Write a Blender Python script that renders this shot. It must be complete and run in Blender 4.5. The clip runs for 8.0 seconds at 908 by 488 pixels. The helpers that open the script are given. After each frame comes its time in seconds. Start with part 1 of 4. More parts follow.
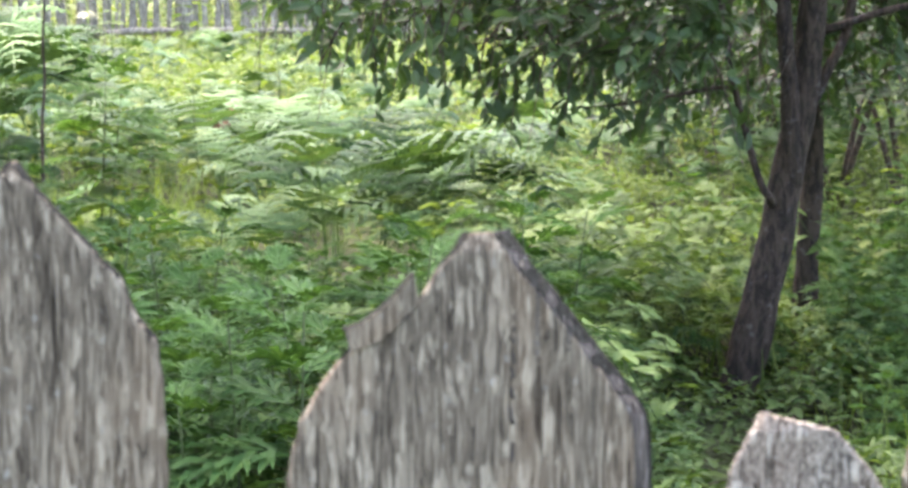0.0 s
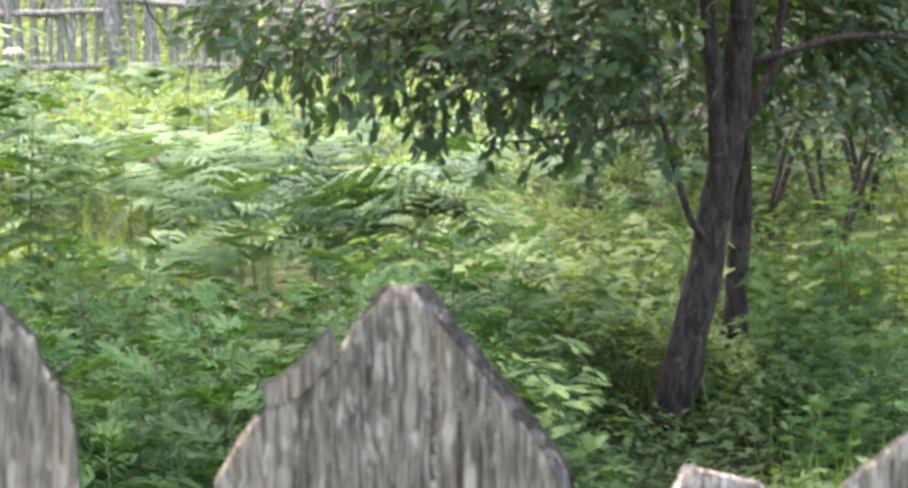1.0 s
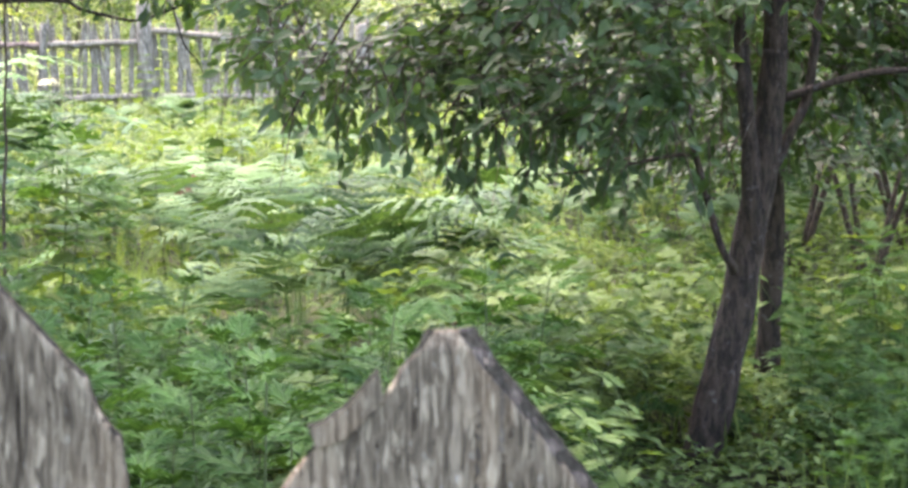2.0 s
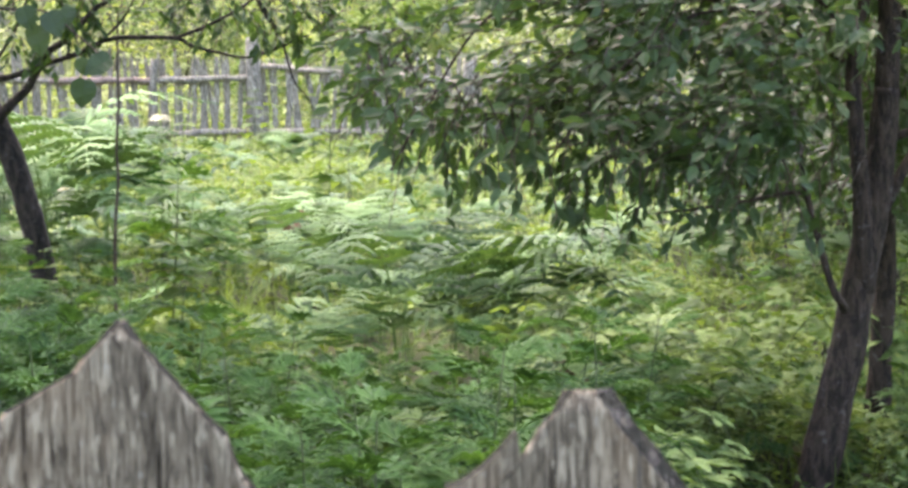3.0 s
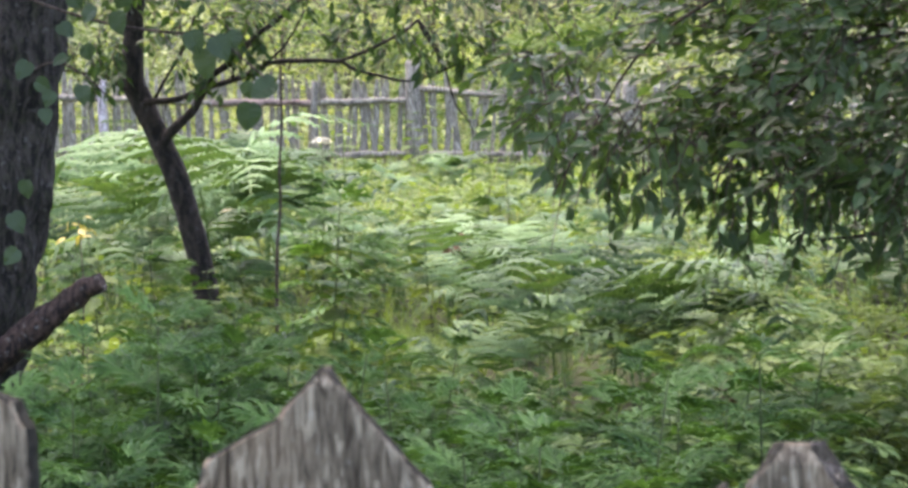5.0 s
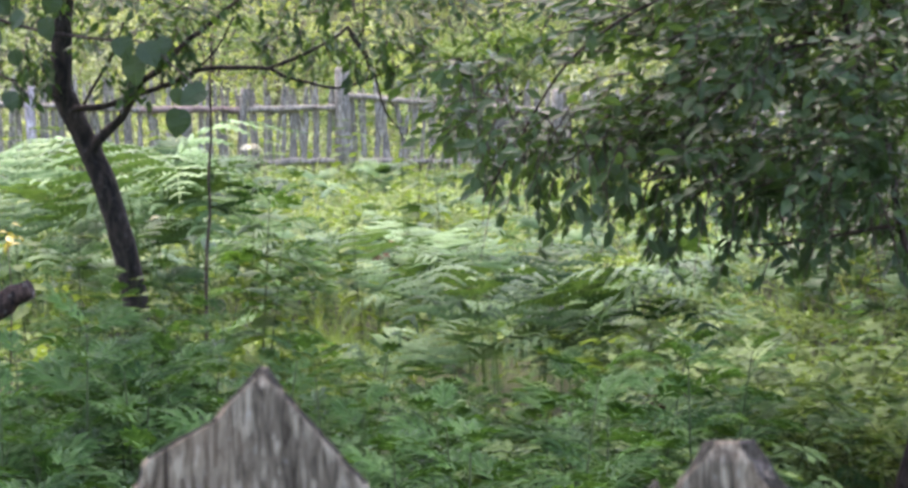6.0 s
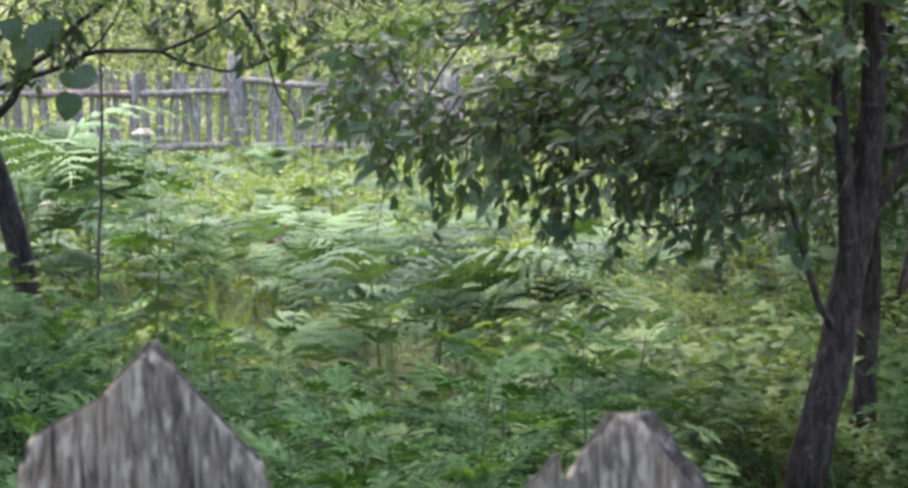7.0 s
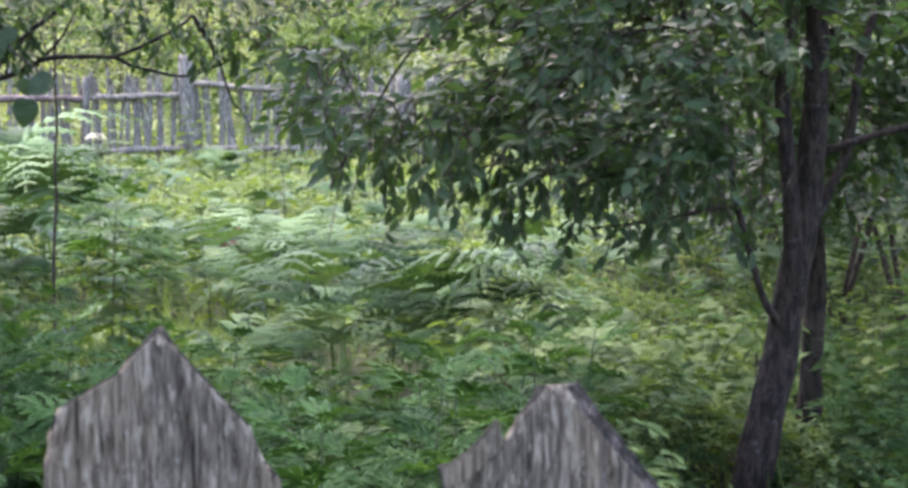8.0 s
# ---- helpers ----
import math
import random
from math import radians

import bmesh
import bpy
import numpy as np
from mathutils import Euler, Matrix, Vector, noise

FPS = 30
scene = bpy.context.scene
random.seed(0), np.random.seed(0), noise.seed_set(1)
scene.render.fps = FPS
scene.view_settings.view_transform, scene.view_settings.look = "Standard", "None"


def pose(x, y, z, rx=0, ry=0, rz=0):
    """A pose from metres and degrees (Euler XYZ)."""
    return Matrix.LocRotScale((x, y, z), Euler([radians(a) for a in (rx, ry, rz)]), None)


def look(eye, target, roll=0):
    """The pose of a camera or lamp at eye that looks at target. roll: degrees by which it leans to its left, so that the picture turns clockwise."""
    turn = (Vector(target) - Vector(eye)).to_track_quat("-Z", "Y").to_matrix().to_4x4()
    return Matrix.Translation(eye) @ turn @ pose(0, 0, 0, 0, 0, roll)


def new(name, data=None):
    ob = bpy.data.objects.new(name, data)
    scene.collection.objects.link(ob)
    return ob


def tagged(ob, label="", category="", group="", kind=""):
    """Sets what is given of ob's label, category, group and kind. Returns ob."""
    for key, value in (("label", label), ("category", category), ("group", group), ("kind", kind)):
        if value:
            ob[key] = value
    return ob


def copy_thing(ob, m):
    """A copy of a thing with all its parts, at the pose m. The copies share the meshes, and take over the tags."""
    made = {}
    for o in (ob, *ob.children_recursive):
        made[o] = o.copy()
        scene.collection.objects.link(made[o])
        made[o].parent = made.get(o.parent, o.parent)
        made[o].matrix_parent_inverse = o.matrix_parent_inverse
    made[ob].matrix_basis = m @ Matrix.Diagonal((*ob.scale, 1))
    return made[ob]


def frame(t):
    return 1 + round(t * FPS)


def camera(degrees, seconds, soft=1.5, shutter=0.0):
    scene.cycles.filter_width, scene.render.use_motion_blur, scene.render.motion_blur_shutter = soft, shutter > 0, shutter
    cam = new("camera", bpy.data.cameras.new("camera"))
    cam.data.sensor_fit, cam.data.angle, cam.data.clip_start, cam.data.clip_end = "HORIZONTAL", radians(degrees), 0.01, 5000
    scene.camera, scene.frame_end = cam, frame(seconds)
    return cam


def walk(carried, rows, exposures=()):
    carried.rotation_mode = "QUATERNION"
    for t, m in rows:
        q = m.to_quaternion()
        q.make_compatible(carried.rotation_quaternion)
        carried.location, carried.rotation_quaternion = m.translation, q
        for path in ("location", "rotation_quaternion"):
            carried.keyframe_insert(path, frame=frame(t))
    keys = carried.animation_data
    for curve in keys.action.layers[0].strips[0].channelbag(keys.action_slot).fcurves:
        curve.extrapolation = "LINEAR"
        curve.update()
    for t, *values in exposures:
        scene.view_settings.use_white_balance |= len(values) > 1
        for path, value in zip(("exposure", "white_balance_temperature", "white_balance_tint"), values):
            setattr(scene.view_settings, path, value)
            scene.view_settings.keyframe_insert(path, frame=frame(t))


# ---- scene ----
cam = camera(23.315, 8.0, soft=3.0)
cam.data.dof.use_dof = True
cam.data.dof.focus_distance = 2.6
cam.data.dof.aperture_fstop = 44.0
# seconds, x, y, z, and the turn in degrees
PATH = [
    (0, 0.0154, -0.0058, 1.4840, 82.007, 0.172, -6.953),
    (0.5, 0.0206, 0.0017, 1.4864, 82.195, 0.217, -8.336),
    (1, 0.0204, 0.0045, 1.4885, 82.862, 0.328, -8.790),
    (1.2, 0.0199, 0.0062, 1.4881, 83.043, 0.346, -8.854),
    (2.3, 0.0122, -0.0099, 1.4965, 83.990, 0.267, -7.136),
    (2.5, 0.0105, -0.0096, 1.4973, 84.220, 0.369, -6.496),
    (3, 0.0048, -0.0060, 1.5021, 84.601, 0.210, -5.182),
    (3.5, 0.0018, -0.0084, 1.5068, 84.784, 0.182, -3.827),
    (4, -0.0013, -0.0012, 1.5070, 84.825, 0.206, -2.098),
    (4.2, -0.0022, 0.0062, 1.5062, 84.864, 0.174, -1.414),
    (5.3, -0.0118, 0.0070, 1.5090, 85.287, 0.096, -1.069),
    (5.5, -0.0122, 0.0067, 1.5091, 85.322, 0.021, -1.539),
    (6, -0.0118, -0.0019, 1.5074, 85.381, -0.016, -2.909),
    (6.5, -0.0111, 0.0036, 1.5037, 85.171, -0.186, -4.314),
    (7, -0.0113, 0.0112, 1.5023, 84.965, 0.074, -5.684),
    (7.5, -0.0133, -0.0107, 1.5043, 84.947, 0.166, -6.305),
    (7.8, -0.0217, -0.0619, 1.5084, 84.984, 0.278, -6.684),
    (8, -0.0253, -0.1139, 1.5128, 84.998, 0.405, -6.967),
]
walk(cam, [(r[0], pose(*r[1:])) for r in PATH], [(0.0, 3.36, 6950, 27), (2.6, 3.36, 7100, 28), (3.0, 3.12, 7150, 27), (3.5, 2.98, 7150, 27), (5.5, 2.78, 6750, 31), (7.0, 2.79, 6450, 32), (8.0, 2.74, 6250, 34)])

# ---- light: a bright overcast sky, the sun soft behind cloud ----
SUN_UP, SUN_ROUND = radians(67), radians(-25)
world = bpy.data.worlds.new("sky")
scene.world = world
world.use_nodes = True
wn, wl = world.node_tree.nodes, world.node_tree.links
sky = wn.new("ShaderNodeTexSky")
sky.sky_type, sky.sun_disc = "NISHITA", False
sky.sun_elevation, sky.sun_rotation = SUN_UP, SUN_ROUND
sky.dust_density, sky.ozone_density, sky.air_density = 4.0, 1.0, 1.0
wl.new(sky.outputs["Color"], wn["Background"].inputs["Color"])
wn["Background"].inputs["Strength"].default_value = 0.15
sun = new("sun", bpy.data.lights.new("sun", "SUN"))
sun.data.energy, sun.data.angle, sun.data.color = 0.75, radians(32), (1.0, 0.97, 0.92)
sun_way = Vector((math.sin(SUN_ROUND) * math.cos(SUN_UP), math.cos(SUN_ROUND) * math.cos(SUN_UP), math.sin(SUN_UP)))
sun.matrix_world = look(sun_way * 60, (0, 0, 0))


# ---- materials ----
def material(name, rough=0.6, spec=0.4):
    m = bpy.data.materials.new(name)
    m.use_nodes = True
    b = m.node_tree.nodes["Principled BSDF"]
    b.inputs["Roughness"].default_value = rough
    b.inputs["Specular IOR Level"].default_value = spec
    return m, m.node_tree.nodes, m.node_tree.links, b


def ramp(n, l, source, stops):
    r = n.new("ShaderNodeValToRGB")
    while len(r.color_ramp.elements) < len(stops):
        r.color_ramp.elements.new(0.5)
    for e, (at, c) in zip(r.color_ramp.elements, stops):
        e.position, e.color = at, (*c, 1)
    l.new(source, r.inputs["Fac"])
    return r.outputs["Color"]


def noise_tex(n, l, vector, scale, detail=4.0, rough=0.55):
    t = n.new("ShaderNodeTexNoise")
    t.inputs["Scale"].default_value, t.inputs["Detail"].default_value = scale, detail
    t.inputs["Roughness"].default_value = rough
    l.new(vector, t.inputs["Vector"])
    return t.outputs["Fac"]


def mix(n, l, a, b, fac, kind="MIX"):
    m = n.new("ShaderNodeMix")
    m.data_type, m.blend_type = "RGBA", kind
    for value, socket in ((fac, m.inputs[0]), (a, m.inputs[6]), (b, m.inputs[7])):
        if isinstance(value, bpy.types.NodeSocket):
            l.new(value, socket)
        elif isinstance(value, tuple):
            socket.default_value = (*value, 1)
        else:
            socket.default_value = value
    return m.outputs[2]


def math_node(n, l, kind, a, b):
    m = n.new("ShaderNodeMath")
    m.operation = kind
    for value, socket in ((a, m.inputs[0]), (b, m.inputs[1])):
        if isinstance(value, bpy.types.NodeSocket):
            l.new(value, socket)
        else:
            socket.default_value = value
    return m.outputs[0]


def scaled(n, l, vector, scale):
    m = n.new("ShaderNodeMapping")
    m.inputs["Scale"].default_value = scale
    l.new(vector, m.inputs["Vector"])
    return m.outputs["Vector"]


def bump(n, l, b, height, strength, distance):
    k = n.new("ShaderNodeBump")
    k.inputs["Strength"].default_value, k.inputs["Distance"].default_value = strength, distance
    l.new(height, k.inputs["Height"])
    l.new(k.outputs["Normal"], b.inputs["Normal"])


def leaf_material(name, dark, light, through_light, rough=0.45, spec=0.45, stain=None, by_plant=0.3, by_leaf=0.4):
    """Leaf skin: colour by plant and by leaf, blotches, light shining through."""
    m, n, l, b = material(name, rough, spec)
    info, geo = n.new("ShaderNodeObjectInfo"), n.new("ShaderNodeNewGeometry")
    spot = noise_tex(n, l, geo.outputs["Position"], 18.0, 3.0)
    wide = noise_tex(n, l, geo.outputs["Position"], 1.3, 2.0)
    f = math_node(n, l, "ADD", math_node(n, l, "MULTIPLY", info.outputs["Random"], by_plant), math_node(n, l, "MULTIPLY", geo.outputs["Random Per Island"], by_leaf))
    f = math_node(n, l, "ADD", f, math_node(n, l, "MULTIPLY", spot, 0.25))
    f = math_node(n, l, "ADD", f, math_node(n, l, "MULTIPLY", math_node(n, l, "SUBTRACT", wide, 0.5), 0.5))
    stops = [(0.15, dark), (0.75, light)]
    if stain:
        stops += [(0.93, light), (1.0, stain)]
    c = ramp(n, l, f, stops)
    l.new(c, b.inputs["Base Color"])
    t = n.new("ShaderNodeBsdfTranslucent")
    tc = mix(n, l, c, (1.0, 1.0, 0.28), 0.85, "MULTIPLY")
    l.new(tc, t.inputs["Color"])
    s = n.new("ShaderNodeMixShader")
    s.inputs[0].default_value = through_light
    l.new(b.outputs[0], s.inputs[1])
    l.new(t.outputs[0], s.inputs[2])
    l.new(s.outputs[0], n["Material Output"].inputs["Surface"])
    return m


def weathered_wood(name, dark, mid, pale, fine=1.0, relief=0.0012, spec=0.12, run=1.0):
    """Grey weathered timber, the grain along z, with cracks, silver streaks and lichen."""
    m, n, l, b = material(name, 0.88, spec)
    tc, info = n.new("ShaderNodeTexCoord"), n.new("ShaderNodeObjectInfo")
    off = n.new("ShaderNodeVectorMath")
    off.operation = "ADD"
    l.new(tc.outputs["Object"], off.inputs[0])
    push = n.new("ShaderNodeCombineXYZ")
    l.new(math_node(n, l, "MULTIPLY", info.outputs["Random"], 7.0), push.inputs[2])
    l.new(push.outputs[0], off.inputs[1])
    v = off.outputs[0]
    warp = n.new("ShaderNodeVectorMath")
    warp.operation = "MULTIPLY_ADD"
    wob = n.new("ShaderNodeTexNoise")
    wob.inputs["Scale"].default_value = 14.0 * fine
    l.new(v, wob.inputs["Vector"])
    l.new(wob.outputs["Color"], warp.inputs[0])
    warp.inputs[1].default_value = (0.004 / fine, 0.002 / fine, 0.0)
    l.new(v, warp.inputs[2])
    v = warp.outputs[0]
    grain = noise_tex(n, l, scaled(n, l, v, (760 * fine, 760 * fine, 58 * fine * run)), 1.0, 4.0, 0.62)
    streak = noise_tex(n, l, scaled(n, l, v, (400 * fine, 400 * fine, 26 * fine * run)), 1.0, 4.0, 0.6)
    patch = noise_tex(n, l, scaled(n, l, v, (24 * fine, 24 * fine, 9 * fine)), 1.0, 5.0, 0.6)
    flake = noise_tex(n, l, scaled(n, l, v, (250 * fine, 250 * fine, 55 * fine)), 1.0, 2.0, 0.5)
    lichen = noise_tex(n, l, scaled(n, l, v, (230 * fine, 230 * fine, 170 * fine)), 1.0, 3.0, 0.6)
    f = math_node(n, l, "ADD", math_node(n, l, "MULTIPLY", grain, 0.62), math_node(n, l, "MULTIPLY", streak, 0.38))
    c = ramp(n, l, f, [(0.42, dark), (0.5, mid), (0.585, pale)])
    c = mix(n, l, c, ramp(n, l, patch, [(0.34, (0.68, 0.66, 0.65)), (0.64, (1.12, 1.1, 1.09))]), 1.0, "MULTIPLY")
    c = mix(n, l, c, (mid[0] * 1.2, mid[1] * 1.0, mid[2] * 0.88), ramp(n, l, patch, [(0.50, (0, 0, 0)), (0.66, (0.45, 0.45, 0.45))]))
    c = mix(n, l, c, tuple(min(1, k * 1.45) for k in pale), ramp(n, l, flake, [(0.59, (0, 0, 0)), (0.65, (0.6, 0.6, 0.6))]))
    c = mix(n, l, c, (0.36, 0.38, 0.33), ramp(n, l, lichen, [(0.66, (0, 0, 0)), (0.74, (0.5, 0.5, 0.5))]))
    split = noise_tex(n, l, scaled(n, l, v, (150 * fine, 150 * fine, 9 * fine)), 1.0, 3.0, 0.5)
    gap = math_node(n, l, "ABSOLUTE", math_node(n, l, "SUBTRACT", split, 0.5), 0.0)
    c = mix(n, l, c, ramp(n, l, gap, [(0.004, (0.3, 0.29, 0.28)), (0.014, (1, 1, 1))]), 1.0, "MULTIPLY")
    fissure = noise_tex(n, l, scaled(n, l, v, (240 * fine, 240 * fine, 15 * fine * run)), 1.0, 2.0, 0.5)
    c = mix(n, l, c, ramp(n, l, fissure, [(0.28, (0.25, 0.24, 0.23)), (0.36, (1, 1, 1))]), 1.0, "MULTIPLY")
    l.new(c, b.inputs["Base Color"])
    h = math_node(n, l, "ADD", f, math_node(n, l, "MULTIPLY", flake, 0.3))
    bump(n, l, b, h, 0.9, relief)
    return m


def bark_material(name, dark, light, scale=1.0, moss=0.0, lichen=0.7):
    m, n, l, b = material(name, 0.85, 0.25)
    geo = n.new("ShaderNodeNewGeometry")
    v = geo.outputs["Position"]
    rib = noise_tex(n, l, scaled(n, l, v, (38 * scale, 38 * scale, 13 * scale)), 1.0, 5.0, 0.65)
    fine = noise_tex(n, l, scaled(n, l, v, (160 * scale, 160 * scale, 90 * scale)), 1.0, 3.0)
    spot = noise_tex(n, l, v, 26.0 * scale, 3.0, 0.6)
    c = ramp(n, l, rib, [(0.41, dark), (0.60, light)])
    c = mix(n, l, c, (0.22, 0.23, 0.2), ramp(n, l, spot, [(0.6, (0, 0, 0)), (0.7, (lichen, lichen, lichen))]))
    c = mix(n, l, c, (0.05, 0.075, 0.02), ramp(n, l, spot, [(0.3, (moss, moss, moss)), (0.5, (0, 0, 0))]))
    l.new(c, b.inputs["Base Color"])
    h = math_node(n, l, "ADD", rib, math_node(n, l, "MULTIPLY", fine, 0.35))
    bump(n, l, b, h, 1.0, 0.018 / scale)
    return m


def ground_material():
    m, n, l, b = material("meadow_soil", 0.95, 0.1)
    geo = n.new("ShaderNodeNewGeometry")
    v = geo.outputs["Position"]
    big, mid, small = noise_tex(n, l, v, 0.25, 3.0), noise_tex(n, l, v, 2.5, 4.0), noise_tex(n, l, v, 40.0, 4.0)
    c = ramp(n, l, mid, [(0.3, (0.022, 0.026, 0.013)), (0.7, (0.055, 0.075, 0.03))])
    c = mix(n, l, c, (0.10, 0.12, 0.05), ramp(n, l, big, [(0.45, (0, 0, 0)), (0.65, (0.6, 0.6, 0.6))]))
    c = mix(n, l, c, ramp(n, l, small, [(0.3, (0.45, 0.45, 0.4)), (0.7, (1.1, 1.1, 1.1))]), 1.0, "MULTIPLY")
    l.new(c, b.inputs["Base Color"])
    bump(n, l, b, small, 0.8, 0.03)
    return m


WOOD = weathered_wood("weathered_picket_wood", (0.066, 0.06, 0.042), (0.146, 0.133, 0.094), (0.262, 0.243, 0.174), 1.45)
LICHEN_WOOD = weathered_wood("lichened_picket_wood", (0.06, 0.057, 0.045), (0.165, 0.156, 0.124), (0.34, 0.325, 0.255), 1.3, 0.0016, 0.12, 7.0)
# end grain and sides, taken near black to offset sky light on rims
DIMMED_END_GRAIN = weathered_wood("dimmed_end_grain", (0.012, 0.0135, 0.011), (0.024, 0.0265, 0.022), (0.05, 0.054, 0.046), 2.0, 0.0012, 0.0)
# worn edge wood, the shade of its turned faces put into the colour
WORN_SHADED_EDGE = weathered_wood("worn_shaded_edge", (0.035, 0.034, 0.028), (0.07, 0.067, 0.055), (0.13, 0.124, 0.104), 1.6)
FAR_WOOD = weathered_wood("grey_fence_timber", (0.08, 0.079, 0.062), (0.20, 0.199, 0.158), (0.37, 0.366, 0.30), 0.18, 0.005)
PALE_WOOD = weathered_wood("pale_post_timber", (0.25, 0.24, 0.24), (0.42, 0.41, 0.41), (0.6, 0.58, 0.58), 0.18, 0.005)
RED_WOOD = weathered_wood("reddish_rail_timber", (0.10, 0.08, 0.066), (0.20, 0.165, 0.14), (0.31, 0.265, 0.235), 0.18, 0.005)
BARK = bark_material("plum_bark", (0.012, 0.009, 0.006), (0.05, 0.038, 0.025), 1.2, 0.1, 0.22)
OLD_BARK = bark_material("old_ridged_bark", (0.008, 0.0075, 0.006), (0.05, 0.046, 0.036), 1.5, 0.25, 0.25)
BROKEN = bark_material("broken_limb_wood", (0.012, 0.009, 0.007), (0.075, 0.05, 0.035), 1.4)
# dark brown bark, deepened in colour for standing against the light
BACKLIT_BARK = bark_material("backlit_smooth_bark", (0.008, 0.0068, 0.005), (0.038, 0.031, 0.023), 1.0, 0.1, 0.12)
TWIG = bark_material("twig_bark", (0.03, 0.024, 0.018), (0.09, 0.07, 0.05), 2.0)
SOIL = ground_material()
PLUM_LEAF = leaf_material("plum_leaf", (0.014, 0.04, 0.014), (0.066, 0.124, 0.047), 0.46, 0.43, 0.3, (0.14, 0.165, 0.04))
SAP_LEAF = leaf_material("sapling_leaf", (0.014, 0.042, 0.013), (0.055, 0.105, 0.03), 0.38, 0.45, 0.25)
ROUND_LEAF = leaf_material("round_leaf", (0.018, 0.042, 0.018), (0.055, 0.095, 0.045), 0.3, 0.5, 0.28)
FERN = leaf_material("fern_green", (0.012, 0.046, 0.013), (0.138, 0.248, 0.09), 0.22, 0.55, 0.15, None, 0.48, 0.15)
HERB = leaf_material("mugwort_green", (0.014, 0.05, 0.012), (0.092, 0.198, 0.052), 0.34, 0.55, 0.13, None, 0.38, 0.25)
NETTLE = leaf_material("nettle_green", (0.046, 0.095, 0.023), (0.155, 0.225, 0.062), 0.42, 0.6, 0.18, None, 0.5, 0.2)
LOW = leaf_material("undergrowth_green", (0.042, 0.088, 0.02), (0.162, 0.246, 0.066), 0.42, 0.6, 0.16, (0.24, 0.26, 0.085))
# undergrowth leaves with the shade of trees and gaps put into the colour
SHADED_WEEDS = leaf_material("shaded_green_weeds", (0.02, 0.05, 0.013), (0.08, 0.135, 0.038), 0.4, 0.6, 0.15)
# slope leaves and grass paled, the distance haze put into their colour
HAZY_MEADOW = leaf_material("hazy_meadow_green", (0.09, 0.15, 0.045), (0.32, 0.39, 0.165), 0.42, 0.6, 0.15)
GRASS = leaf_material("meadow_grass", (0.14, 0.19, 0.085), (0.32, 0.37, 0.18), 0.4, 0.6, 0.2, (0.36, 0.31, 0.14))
BRAMBLE = leaf_material("bramble_green", (0.04, 0.092, 0.024), (0.165, 0.26, 0.082), 0.36, 0.55, 0.15, (0.34, 0.3, 0.17))
SHRUB = leaf_material("shrub_green", (0.04, 0.08, 0.02), (0.14, 0.21, 0.05), 0.35)
STEM = leaf_material("green_stem", (0.022, 0.042, 0.014), (0.055, 0.085, 0.028), 0.1, 0.7, 0.15)
DRY = leaf_material("dead_leaf", (0.04, 0.026, 0.015), (0.11, 0.07, 0.04), 0.1, 0.8, 0.1)
YELLOW = leaf_material("yellow_leaf", (0.30, 0.27, 0.04), (0.45, 0.40, 0.09), 0.3)
WHITE = leaf_material("white_petals", (0.55, 0.56, 0.52), (0.75, 0.76, 0.74), 0.3, 0.7, 0.2)


# ---- mesh helpers ----
def part(name, bm, mat, parent=None, label=""):
    me = bpy.data.meshes.new(name)
    bm.to_mesh(me)
    bm.free()
    return link(name, me, mat, parent, label)


def link(name, me, mat, parent=None, label=""):
    if mat and not me.materials:
        me.materials.append(mat)
    ob = new(name, me)
    ob.parent = parent
    return tagged(ob, label)


def mesh_of(name, verts, faces, smooth=False):
    me = bpy.data.meshes.new(name)
    me.from_pydata([tuple(v) for v in verts], [], faces)
    if smooth:
        me.polygons.foreach_set("use_smooth", [True] * len(me.polygons))
    me.update()
    return me


def thing(name, label, category, group="", m=None, kind=""):
    ob = tagged(new(name), label, category, group, kind)
    if m:
        ob.matrix_basis = m
    return ob


def tube(bm, pts, radii, sides=8, rough=0.0, close=True):
    """A tapered limb along points."""
    pts = [Vector(p) for p in pts]
    rings, side = [], Vector((1, 0, 0))
    for i, p in enumerate(pts):
        way = (pts[min(i + 1, len(pts) - 1)] - pts[max(i - 1, 0)]).normalized()
        side = (side - way * side.dot(way))
        side = side.normalized() if side.length > 0.05 else way.orthogonal().normalized()
        up = way.cross(side)
        ring = []
        for k in range(sides):
            a = 2 * math.pi * k / sides
            r = radii[i]
            if rough:
                q = p + (side * math.cos(a) + up * math.sin(a)) * r
                r *= 1 + rough * noise.noise(Vector((q.x * 22, q.y * 22, q.z * 6)))
            ring.append(bm.verts.new(p + (side * math.cos(a) + up * math.sin(a)) * r))
        rings.append(ring)
    for a, b in zip(rings, rings[1:]):
        for k in range(sides):
            f = bm.faces.new((a[k], a[(k + 1) % sides], b[(k + 1) % sides], b[k]))
            f.smooth = True
    if close:
        bm.faces.new(rings[-1])
        bm.faces.new(rings[0][::-1])


